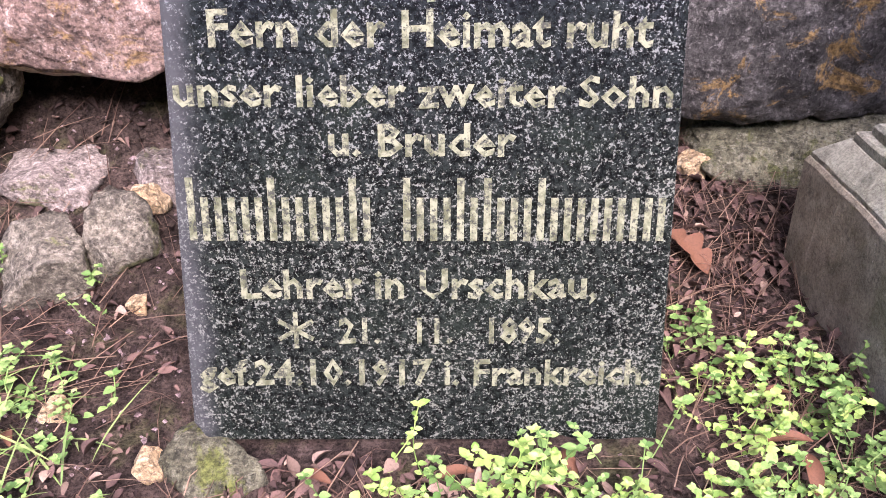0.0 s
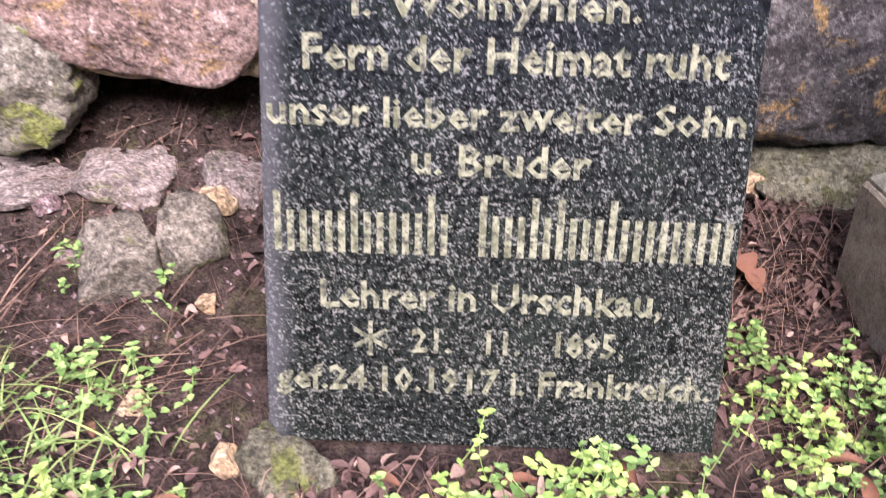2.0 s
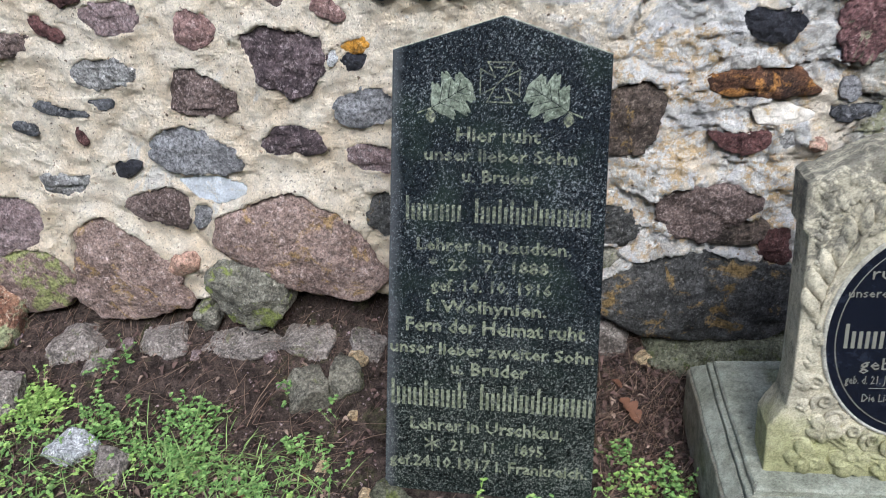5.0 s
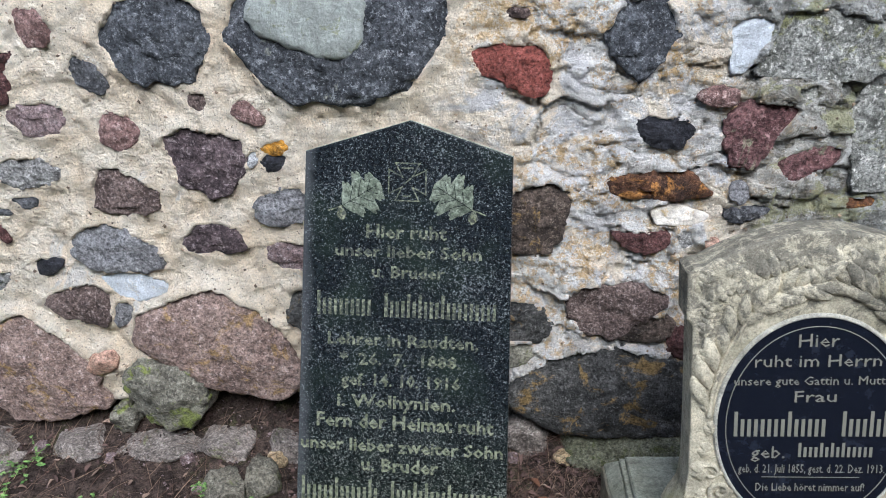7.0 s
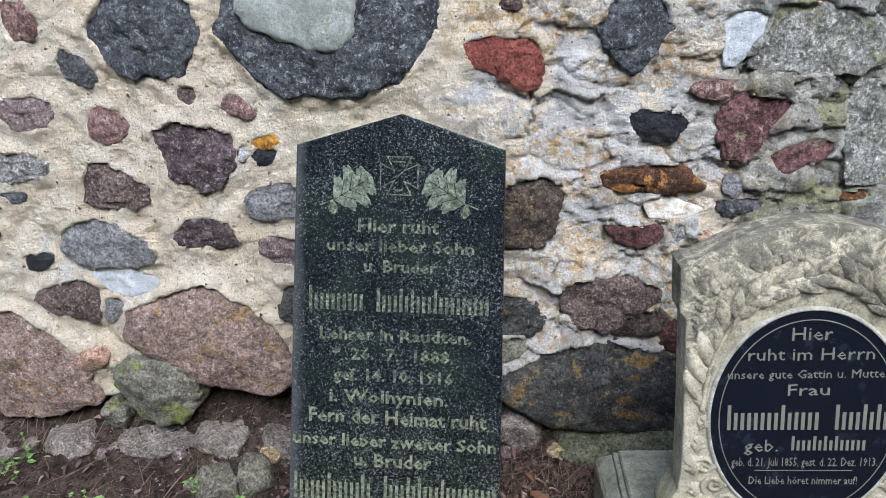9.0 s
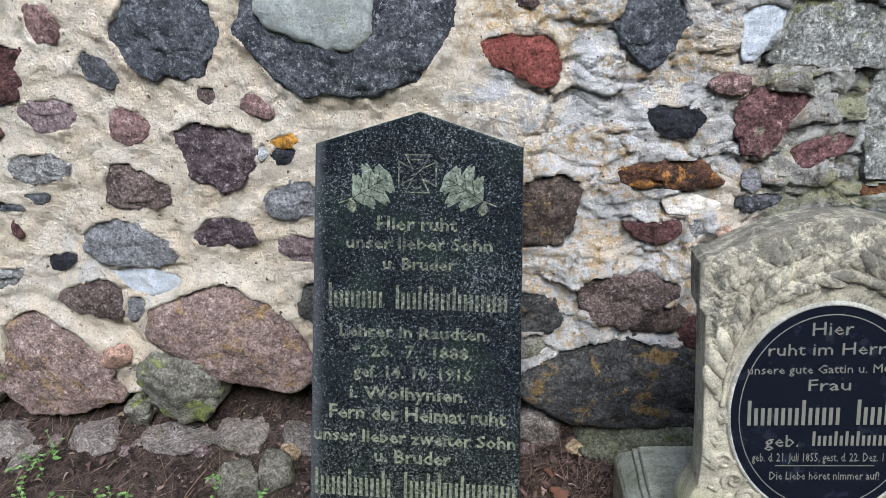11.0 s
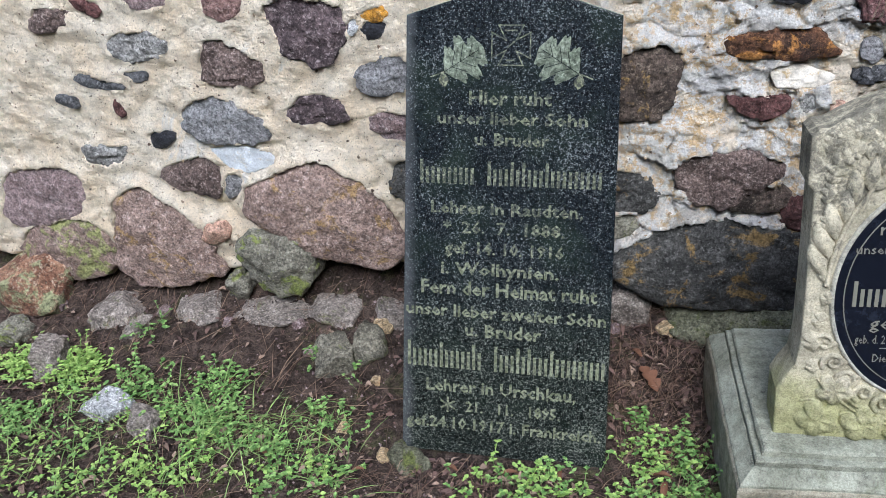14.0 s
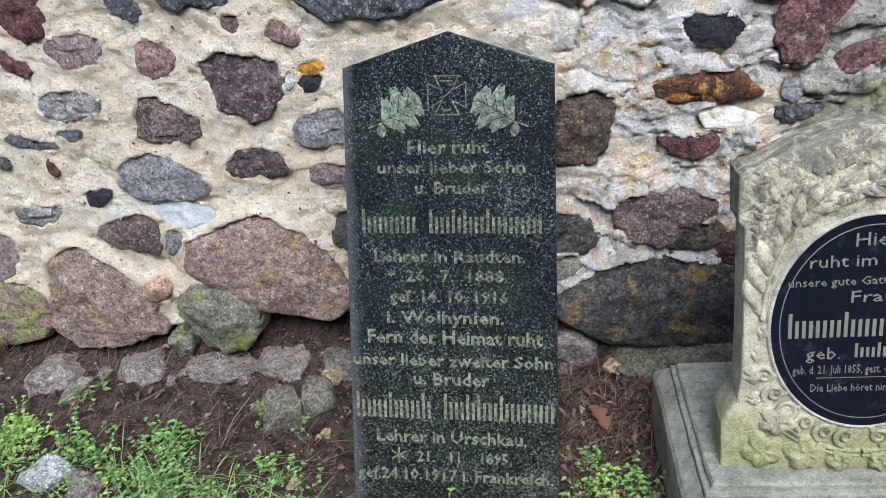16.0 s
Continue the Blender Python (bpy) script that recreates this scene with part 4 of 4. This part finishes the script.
def build_monument():
    plinth = tagged(new("plinth"), "stepped green-grey sandstone plinth with a moulded top", "plinth")
    plinth.matrix_world = pose(0.515, -0.218, 0, 0, 0, 2.4)
    base = [(0, -0.1), (0, 0.162), (0.003, 0.168)]
    band = [(0.005, 0.16), (0.005, 0.174), (0.008, 0.178), (0.032, 0.2), (0.034, 0.2), (0.034, 0.196)]
    step = [(0.036, 0.19), (0.036, 0.21), (0.039, 0.213), (0.049, 0.2135), (0.049, 0.225), (0.053, 0.23)]
    part("plinth_block", stepped(0.67, 0.53, base), BLOCK_STONE, plinth, "brown-grey sandstone lower block", smooth=False)
    part("moulding", stepped(0.67, 0.53, band), BASE_STONE, plinth, smooth=False)
    part("moulding", stepped(0.67, 0.53, step), BASE_STONE, plinth, smooth=False)
    stone = new("monument")
    stone.matrix_world = pose(0.856, -0.113, 0.228, -5, -1.5, 0) @ Matrix.Scale(0.903, 4)
    tagged(stone, "carved pale sandstone gravestone with an oval black plaque on a plinth", "gravestone")
    half = [(0.296, 0.0), (0.296, 0.125), (0.284, 0.15), (0.262, 0.185), (0.254, 0.24), (0.252, 0.35), (0.252, 0.585), (0.265, 0.6), (0.265, 0.7), (0.252, 0.71)]
    arch = [(0.232 - 0.029 * k, 0.712 + 0.07 * (1 - ((0.232 - 0.029 * k) / 0.232) ** 2)) for k in range(17)]
    outline = half + arch + [(-x, z) for x, z in reversed(half)]
    part("body", slab_mesh(outline, 0.1, 0.006), BODY_STONE, stone, smooth=False)
    part("oval_rim", ring(0.197, 0.243, 0.008, 0.006), RING_STONE, stone, "clean pale stone rim round the plaque").matrix_basis = pose(0, 0, 0.36)
    plaque = part("plaque", disc(0.197, 0.243, 0.004), PLAQUE, stone, "polished black oval glass plaque", smooth=False)
    plaque.matrix_basis = pose(0, 0, 0.36)
    part("fine_line", ring(0.178, 0.222, 0.0022, 0.0004), PLAQUE_INK, plaque).matrix_basis = pose(0, -0.0042, 0)
    for text, x0, x1, z, h in (
        ("Hier", -0.04, 0.04, 0.182, 0.03),
        ("ruht im Herrn", -0.125, 0.125, 0.138, 0.028),
        ("unsere gute Gattin u. Mutter,", -0.165, 0.165, 0.097, 0.02),
        ("Frau", -0.042, 0.042, 0.058, 0.027),
        ("geb.", -0.125, -0.055, -0.073, 0.03),
        ("geb. d. 21. Juli 1855, gest. d. 22. Dez. 1913.", -0.15, 0.15, -0.108, 0.021),
        ("Die Liebe höret nimmer auf!", -0.112, 0.112, -0.152, 0.02),
    ):
        line_of(text, x0, x1, z - 0.003, h, PLAQUE_INK, plaque, -0.0052, 0.0, False)
    bars("TsssTss TsTT", -0.165, 0.165, -0.024, 0.056, PLAQUE_INK, plaque, -0.0046, False)
    bars("TsTTTss", -0.03, 0.125, -0.073, 0.032, PLAQUE_INK, plaque, -0.0046, False)
    bm = bmesh.new()
    strip(bm, (-0.1, -0.122), (0.1, -0.122), 0.0015)
    part("rule", bm, PLAQUE_INK, plaque, smooth=False).matrix_basis = pose(0, -0.0046, 0)
    # carved foliage round the oval
    rng = random.Random(5)
    big = mesh_of("carved_leaf", lobed_leaf(0.1, 0.085, 0.013, 3), BODY_STONE)
    long_leaf = mesh_of("carved_leaf", lobed_leaf(0.078, 0.06, 0.015, 0), BODY_STONE)
    small = mesh_of("carved_leaf", lobed_leaf(0.06, 0.055, 0.012, 2), BODY_STONE)

    def leaf(me, x, z, turn, size=1.0):
        ob = new("carved_leaf", me)
        ob.parent = stone
        ob.matrix_basis = pose(x, 0.001, z, 0, turn, 0) @ Matrix.Scale(size, 4)

    for s in (-1, 1):
        for k in range(11):
            a = radians(8 + 7.6 * k)
            x, z = s * 0.222 * math.cos(a), 0.36 + 0.318 * math.sin(a)
            way = math.degrees(math.atan2(-0.217 * math.sin(a), 0.318 * math.cos(a)))
            for side in ((28,) if k < 5 else (-30, 28)):
                leaf(long_leaf, x, z, s * (way + side + rng.uniform(-8, 8)), rng.uniform(0.75, 1.05))
        for x, z, turn in ((0.225, 0.64, -60), (0.19, 0.675, -95), (0.225, 0.6, -20)):
            leaf(big, s * x, z, s * turn, 0.6)
        for x, z, turn, size in ((0.04, 0.715, 70, 0.9), (0.09, 0.735, 110, 0.75), (0.13, 0.7, 75, 0.85), (0.19, 0.715, 120, 0.7), (0.235, 0.665, 20, 0.6), (0.23, 0.56, 10, 0.6)):
            leaf(big, s * x, z, -s * turn, size * 0.8)
        vine = [(s * 0.215 * math.cos(radians(4 + 8 * k)), -0.004, 0.36 + 0.315 * math.sin(radians(4 + 8 * k))) for k in range(11)]
        part("carved_stem", tube(vine, 0.006), BODY_STONE, stone)
        for k in range(7):
            leaf(small, s * (0.222 + rng.uniform(-0.006, 0.004)), 0.17 + 0.055 * k, s * rng.uniform(-35, 35), rng.uniform(0.6, 0.85))
        for x, z, turn, size in ((0.18, 0.13, -35, 0.042), (0.205, 0.052, 20, 0.05), (0.112, 0.045, 75, 0.048), (0.04, 0.028, 95, 0.03)):
            ob = part("carved_leaf", ivy_leaf(size, 0.017), BODY_STONE, stone)
            ob.matrix_basis = pose(s * x, 0.001, z, 0, s * turn, 0)
        twig = [(s * (0.245 - 0.012 * k), -0.002, 0.1 + 0.012 * math.sin(k * 0.9) - 0.0045 * k) for k in range(15)]
        part("carved_stem", tube(twig, 0.004), BODY_STONE, stone)
        # the moulded band that follows the oval below, with curled leaves between
        for reach, thick in ((0.066, 0.007), (0.079, 0.0045)):
            arc = [(s * (0.197 + reach) * math.cos(a), -0.002, 0.36 + (0.243 + reach) * math.sin(a)) for a in [-1.56 + 0.055 * k for k in range(17)]]
            arc = [p for p in arc if abs(p[0]) < 0.236]
            part("carved_band", tube(arc, thick), BODY_STONE, stone)
        for k in range(6):
            a = -1.42 + 0.2 * k
            cx, cz = s * 0.228 * math.cos(a), 0.36 + 0.276 * math.sin(a)
            curl = [(cx + s * 0.024 * (1 - u / 20) * math.cos(a + u * 0.5), -0.003, cz + 0.024 * (1 - u / 20) * math.sin(a + u * 0.5)) for u in range(17)]
            if max(abs(p[0]) for p in curl) < 0.246:
                part("carved_scroll", tube(curl, 0.007, 6), BODY_STONE, stone)
                leaf(long_leaf, cx, cz, s * (90 - math.degrees(a) + 150), 0.45)


build_monument()


# ---- loose stones on the ground ----
def field_stone(kind, x, y, hw, dy, hh, sink, label, category="stone", turn=0, power=2.6, cuts=8, name="field_stone", bite=(0.62, 0.92)):
    COUNT[0] += 1
    bm = boulder(COUNT[0], hw * 1.22, dy * 1.2, hh * 1.2, 4, power + 0.8, cuts, 1.15, bite)
    ob = new(name, mesh_of(name, bm, MAT[kind]))
    ob.matrix_world = pose(x, y, ground_z(x, y) + hh * (1 - sink), 0, 0, turn)
    tagged(ob, label, category)
    return ob


FOOT = "rough grey footing stone half buried under the wall"
for x, y, hw, hh, turn in ((-1.279, 0.42, 0.085, 0.06, 10), (-1.19, 0.38, 0.04, 0.03, 0), (-1.013, 0.45, 0.08, 0.055, -5),
                           (-0.786, 0.47, 0.125, 0.032, -6), (-0.578, 0.49, 0.075, 0.048, 15), (-0.4, 0.5, 0.05, 0.075, 0), (0.3, 0.55, 0.075, 0.095, 0)):
    tagged(field_stone("footing", x, y, hw, 0.07, hh * 0.65, 1.15, FOOT, turn=turn), group="footing stones")
field_stone("moss_block", 0.65, 0.53, 0.25, 0.11, 0.06, 1.2, "long green-tinged footing slab between wall and plinth")
field_stone("brick", -1.6, 0.44, 0.1, 0.09, 0.09, 0.25, "orange-red stone with pale lichen at the wall foot", cuts=4)
for x, y, r in ((-1.5, 0.42, 0.02), (-1.12, 0.42, 0.018), (-0.9, 0.4, 0.015), (-0.68, 0.42, 0.017), (-1.42, 0.3, 0.014), (-0.62, 0.33, 0.012), (0.26, 0.47, 0.014), (0.47, 0.47, 0.018)):
    tagged(field_stone("mauve", x, y, r, r, r * 0.8, 0.4, "small broken stone in the soil below the wall", cuts=5, name="rubble_stone"), group="rubble")
field_stone("mossy", -1.6, 0.3, 0.05, 0.05, 0.04, 0.4, "small rounded grey stone on the soil")
field_stone("footing", -1.386, 0.19, 0.05, 0.05, 0.06, 0.35, "upright pale grey stone in the soil", turn=20)
field_stone("white", -1.09, 0.02, 0.06, 0.045, 0.035, 0.5, "white quartz rock lying in the weeds", turn=-10)
field_stone("field", -0.535, 0.31, 0.05, 0.05, 0.06, 0.75, "angular grey stone lying on the soil", turn=25, power=3.4, cuts=6, bite=(0.5, 0.85))
field_stone("field", -0.447, 0.35, 0.047, 0.045, 0.06, 0.75, "angular grey stone with a sharp broken face", turn=-35, power=3.6, cuts=5, bite=(0.45, 0.8))
field_stone("footing", -0.955, -0.03, 0.04, 0.04, 0.04, 0.5, "flat brownish stone among the weeds")
field_stone("moss_wedge", -0.238, -0.025, 0.056, 0.034, 0.024, 1.2, "moss-grown block under the corner of the headstone", turn=-42, power=4.2, cuts=4)
for x, y, r in ((-0.412, 0.42, 0.024), (-0.394, 0.262, 0.013), (-0.297, -0.025, 0.017), (-0.43, 0.06, 0.014), (0.4, 0.47, 0.022)):
    tagged(field_stone("clod", x, y, r, r * 0.9, r * 0.85, 0.15, "crumbly yellow clod of old mortar", "clod", name="clod", cuts=3), group="mortar clods")


# ---- plants and litter ----
class Heap:
    """Collects many small leaves or stalks into one mesh."""

    def __init__(self):
        self.v, self.f = [], []

    def leaf(self, at, ahead, up, length, width, fold=0.25, curl=0.15):
        a = Vector(ahead).normalized()
        s = a.cross(Vector(up)).normalized()
        n = s.cross(a)
        b = len(self.v)
        self.v.append(at)
        for u, w in ((0.12, 0.3), (0.32, 0.5), (0.55, 0.46), (0.78, 0.27)):
            for k in (1, 0, -1):
                self.v.append(at + a * (u * length) + s * (k * w * width) + n * (abs(k) * fold * width * w - curl * length * u * u))
        self.v.append(at + a * length - n * (curl * length))
        self.f += [(b, b + 2, b + 1), (b, b + 3, b + 2)]
        for r in (b + 1, b + 4, b + 7):
            self.f += [(r, r + 1, r + 4, r + 3), (r + 1, r + 2, r + 5, r + 4)]
        self.f += [(b + 10, b + 11, b + 13), (b + 11, b + 12, b + 13)]

    def stalk(self, pts, r):
        b = len(self.v)
        for p in pts:
            for k in range(3):
                self.v.append(p + Vector((math.cos(2.094 * k) * r, math.sin(2.094 * k) * r, 0.6 * r * (k - 1))))
        for i in range(len(pts) - 1):
            for k in range(3):
                c, d = b + 3 * i + k, b + 3 * i + (k + 1) % 3
                self.f.append((c, d, d + 3, c + 3))

    def out(self, name, material, label, category):
        me = raw_mesh(name, self.v, [tuple(f) for f in self.f], material, True)
        return tagged(new(name, me), label, category, kind="stuff")


def on_ground(x, y, h=0.0):
    return Vector((x, y, ground_z(x, y) + h))


def behind_stone(x, y):
    """Keeps growth out of the headstone's own footprint and of the plinth."""
    return (-0.27 < x < 0.27 and -0.015 < y < 0.14) or (x > 0.51 - 0.042 * (y + 0.2) and -0.24 < y < 0.32)


def sprig(heap, stems, rng, x, y, size, creep=0.0):
    p = on_ground(x, y, 0.002)
    d = Vector((rng.uniform(-1, 1), rng.uniform(-1, 0.6), rng.uniform(0.15, 1.0) * (1 - creep) + 0.15 * creep)).normalized()
    pts = [p]
    for k in range(rng.randint(2, 5) if creep < 0.5 else rng.randint(1, 4)):
        d = (d + Vector((rng.uniform(-0.4, 0.4), rng.uniform(-0.4, 0.4), rng.uniform(-0.2, 0.3)))).normalized()
        p = p + d * rng.uniform(0.009, 0.022)
        pts.append(p)
        a = rng.uniform(0, math.tau)
        for q in (0, math.pi):
            h = Vector((math.cos(a + q), math.sin(a + q), rng.uniform(-0.1, 0.5)))
            L = size * rng.choice((0.55, 0.75, 0.95, 1.3)) * rng.uniform(0.85, 1.15)
            heap.leaf(p, h, (rng.uniform(-0.2, 0.2), rng.uniform(-0.4, 0.1), 1), L, L * rng.uniform(0.55, 0.75) * (1 + 0.2 * creep), 0.3, rng.uniform(0, 0.25))
    for q in range(4):
        a = q * math.pi / 2 + rng.uniform(-0.3, 0.3)
        L = size * rng.uniform(0.4, 0.8)
        heap.leaf(p, (math.cos(a), math.sin(a), 0.45), (0, -0.2, 1), L * (1 + 0.4 * creep), L * (0.6 + 0.5 * creep), 0.35, 0.05)
    stems.stalk(pts, 0.0008)


def weeds(name, material, areas, count, size, seed, label, creep=0.0):
    rng = random.Random(seed)
    heap, made = Heap(), 0
    stems = Heap()
    for _ in range(count * 6):
        if made >= count:
            break
        x0, x1, y0, y1 = rng.choice(areas)
        x, y = rng.uniform(x0, x1), rng.uniform(y0, y1)
        if behind_stone(x, y) or noise.noise(Vector((x * 7, y * 7, seed))) < rng.uniform(-0.3, 0.4):
            continue
        sprig(heap, stems, rng, x, y, size, creep)
        made += 1
    base = len(heap.v)
    heap.v += stems.v
    heap.f += [tuple(base + i for i in f) for f in stems.f]
    return heap.out(name, material, label, "weeds")


weeds("chickweed", GREEN, [(-1.7, -0.62, -0.4, 0.09), (-0.62, -0.34, -0.35, 0.14), (-0.95, -0.5, -0.1, 0.1), (-1.15, -0.75, 0.0, 0.24), (-1.7, -1.2, -0.1, 0.14)], 820, 0.0108, 3, "patch of small green chickweed on the soil", 0.5)
weeds("chickweed", LIME, [(-1.7, -0.5, -0.4, -0.05), (-1.2, -0.35, -0.4, -0.02), (-1.6, -1.2, 0.05, 0.22), (-1.5, -1.25, 0.1, 0.26)], 560, 0.0108, 4, "yellow-green chickweed tips among the weeds", 0.4)
weeds("chickweed", GREEN, [(0.27, 0.53, -0.35, 0.2), (0.29, 0.6, -0.4, 0.05), (-0.1, 0.5, -0.35, -0.03)], 300, 0.0102, 5, "green chickweed growing beside the headstone", 0.4)
weeds("chickweed", LIME, [(0.28, 0.56, -0.35, 0.1), (0.1, 0.6, -0.38, -0.06), (-0.06, 0.5, -0.3, -0.035)], 240, 0.0104, 6, "lime-green chickweed in front of the headstone", 0.4)
weeds("chickweed", GREEN, [(-0.6, -0.4, 0.22, 0.36), (-1.2, -1.1, 0.3, 0.4)], 26, 0.011, 8, "stray stalks of chickweed beside the grey stones")


def grass():
    rng = random.Random(11)
    heap = Heap()
    for cx, cy, r, n in ((-0.72, 0.02, 0.1, 130), (-1.2, -0.1, 0.2, 120), (-0.85, -0.1, 0.2, 110), (-0.5, -0.05, 0.1, 60)):
        for _ in range(n):
            x, y = rng.gauss(cx, r), rng.gauss(cy, r * 0.6)
            if behind_stone(x, y) or y > 0.2:
                continue
            a = rng.uniform(0, math.tau)
            heap.leaf(on_ground(x, y), (math.cos(a), math.sin(a), rng.uniform(0.3, 1.5)), (0, 0, 1), rng.uniform(0.05, 0.13), 0.003, 0.3, rng.uniform(0.2, 0.6))
    heap.out("grass", GRASS, "thin tufts of grass between the weeds", "grass")


grass()


def litter():
    rng = random.Random(21)
    heap = Heap()
    for x0, x1, y0, y1, n in ((0.25, 0.52, 0.05, 0.58, 1150), (0.26, 0.6, -0.35, 0.1, 160), (-0.25, 0.28, -0.3, -0.03, 480), (-0.17, 0.0, -0.16, -0.03, 160), (-1.7, -0.3, -0.4, 0.62, 1700)):
        for _ in range(n):
            x, y = rng.uniform(x0, x1), rng.uniform(y0, y1)
            if behind_stone(x, y):
                continue
            a = rng.uniform(0, math.tau)
            L = rng.choice((0.008, 0.012, 0.017, 0.025)) * rng.uniform(0.7, 1.2)
            heap.leaf(on_ground(x, y, rng.uniform(0.001, 0.012)), (math.cos(a), math.sin(a), rng.uniform(-0.3, 0.5)), (rng.uniform(-0.6, 0.6), rng.uniform(-0.6, 0.6), 1), L, L * rng.uniform(0.35, 0.6), rng.uniform(0.2, 1.8), rng.uniform(-0.5, 0.8))
    heap.out("leaf_litter", LITTER, "brown withered leaf litter strewn on the soil", "leaf litter")
    heap = Heap()
    for x0, x1, y0, y1, n in ((-1.5, -0.3, -0.45, 0.02, 420), (-1.6, -0.4, 0.1, 0.6, 240), (-0.28, 0.25, -0.3, -0.03, 170), (0.26, 0.5, 0.05, 0.55, 60)):
        for _ in range(n):
            x, y = rng.uniform(x0, x1), rng.uniform(y0, y1)
            if behind_stone(x, y):
                continue
            a = rng.uniform(0, math.tau)
            L = rng.choice((0.007, 0.011, 0.016, 0.024)) * rng.uniform(0.7, 1.2)
            heap.leaf(on_ground(x, y, rng.uniform(0.003, 0.014)), (math.cos(a), math.sin(a), rng.uniform(-0.3, 0.4)), (rng.uniform(-0.5, 0.5), rng.uniform(-0.5, 0.5), 1), L, L * rng.uniform(0.3, 0.6), rng.uniform(0.2, 1.6), rng.uniform(-0.5, 0.8))
    heap.out("leaf_litter", PALE_LITTER, "pale brown withered leaves scattered among the weeds", "leaf litter")
    heap = Heap()
    for x0, x1, y0, y1, n in ((0.25, 0.52, 0.0, 0.55, 700), (0.25, 0.56, -0.3, 0.1, 200), (-0.3, 0.6, -0.3, -0.02, 380), (-1.7, -0.28, -0.4, 0.58, 1300)):
        for _ in range(n):
            x, y = rng.uniform(x0, x1), rng.uniform(y0, y1)
            if behind_stone(x, y):
                continue
            a, L = rng.uniform(0, math.tau), rng.uniform(0.03, 0.12)
            dx, dy = math.cos(a) * L, math.sin(a) * L
            if behind_stone(x + dx, y + dy):
                continue
            p, q = on_ground(x, y, rng.uniform(0.002, 0.012)), on_ground(x + dx, y + dy, rng.uniform(0.002, 0.03))
            heap.stalk([p, (p + q) / 2 + Vector((rng.uniform(-0.004, 0.004), rng.uniform(-0.004, 0.004), rng.uniform(0, 0.006))), q], rng.uniform(0.0004, 0.0009))
    for _ in range(90):
        x, y, a, L = rng.uniform(-1.6, 0.5), rng.uniform(-0.3, 0.25), rng.uniform(0, math.tau), rng.uniform(0.08, 0.18)
        dx, dy = math.cos(a) * L, math.sin(a) * L * 0.6
        if not any(behind_stone(x + dx * u, y + dy * u) for u in (0, 0.25, 0.5, 0.75, 1)):
            p, q = on_ground(x, y, 0.008), on_ground(x + dx, y + dy, rng.uniform(0.008, 0.03))
            heap.stalk([p, p * 0.7 + q * 0.3 + Vector((0, 0, 0.008)), p * 0.3 + q * 0.7 + Vector((0, 0, 0.006)), q], rng.uniform(0.0008, 0.0014))
    heap.out("pine_needles", STRAW, "dry reddish pine needles and stalks on the soil", "needles")


litter()


def crumbs(name, material, count, seed, sizes, label):
    rng = random.Random(seed)
    v, f = [], []
    for _ in range(count):
        x, y = rng.choice((rng.uniform(-1.7, -0.27), rng.uniform(-0.9, -0.28), rng.uniform(-0.28, 0.6))), rng.uniform(-0.3, 0.64)
        if behind_stone(x, y):
            continue
        r = rng.uniform(*sizes) * rng.uniform(0.5, 1)
        c, b = on_ground(x, y, r * 0.3), len(v)
        for d in ((1, 0, 0), (0, 1, 0), (-1, 0, 0), (0, -1, 0), (0, 0, 0.9), (0, 0, -0.8)):
            v.append(c + Vector((d[0] + rng.uniform(-0.35, 0.35), d[1] + rng.uniform(-0.35, 0.35), d[2] + rng.uniform(-0.3, 0.3))) * r)
        f += [(b + a, b + (a + 1) % 4, b + 4) for a in range(4)] + [(b + (a + 1) % 4, b + a, b + 5) for a in range(4)]
    tagged(new(name, raw_mesh(name, v, f, material)), label, "soil", kind="stuff")


crumbs("soil_crumbs", SOIL, 5600, 31, (0.003, 0.009), "loose dark crumbs of soil")
crumbs("pebbles", MAT["mauve"], 1700, 32, (0.002, 0.006), "small grey pebbles scattered on the soil")


def dead_leaf(x, y, size, turn, tip=6, lobes=0):
    bm = lobed_leaf(size, size * 0.55, size * 0.05, lobes)
    for v in bm.verts:
        v.co.y += 0.15 * size * math.sin(v.co.z / size * 3.0) + 1.6 * v.co.x ** 2 / size
    ob = new("dead_leaf", mesh_of("dead_leaf", bm, RUSSET))
    ob.matrix_world = pose(x, y, ground_z(x, y) + 0.014, 90 - tip, 0, turn)
    return tagged(ob, "curled russet dead leaf lying on the weeds", "leaf", "fallen leaves")


tagged(dead_leaf(0.376, 0.267, 0.085, 215, 20, 3), "large lobed russet oak leaf on the litter", "leaf")
for x, y, size, turn in ((-0.13, -0.045, 0.04, 60), (0.05, -0.05, 0.045, -70), (0.15, -0.07, 0.04, 190), (0.36, -0.02, 0.045, 80), (0.41, 0.05, 0.04, -80),
                         (0.38, -0.1, 0.05, 170), (-0.47, 0.03, 0.035, 30), (-0.62, -0.06, 0.05, 60), (-0.8, 0.2, 0.035, 10), (-0.36, -0.09, 0.035, 100), (0.31, 0.4, 0.05, 30)):
    dead_leaf(x, y, size, turn)
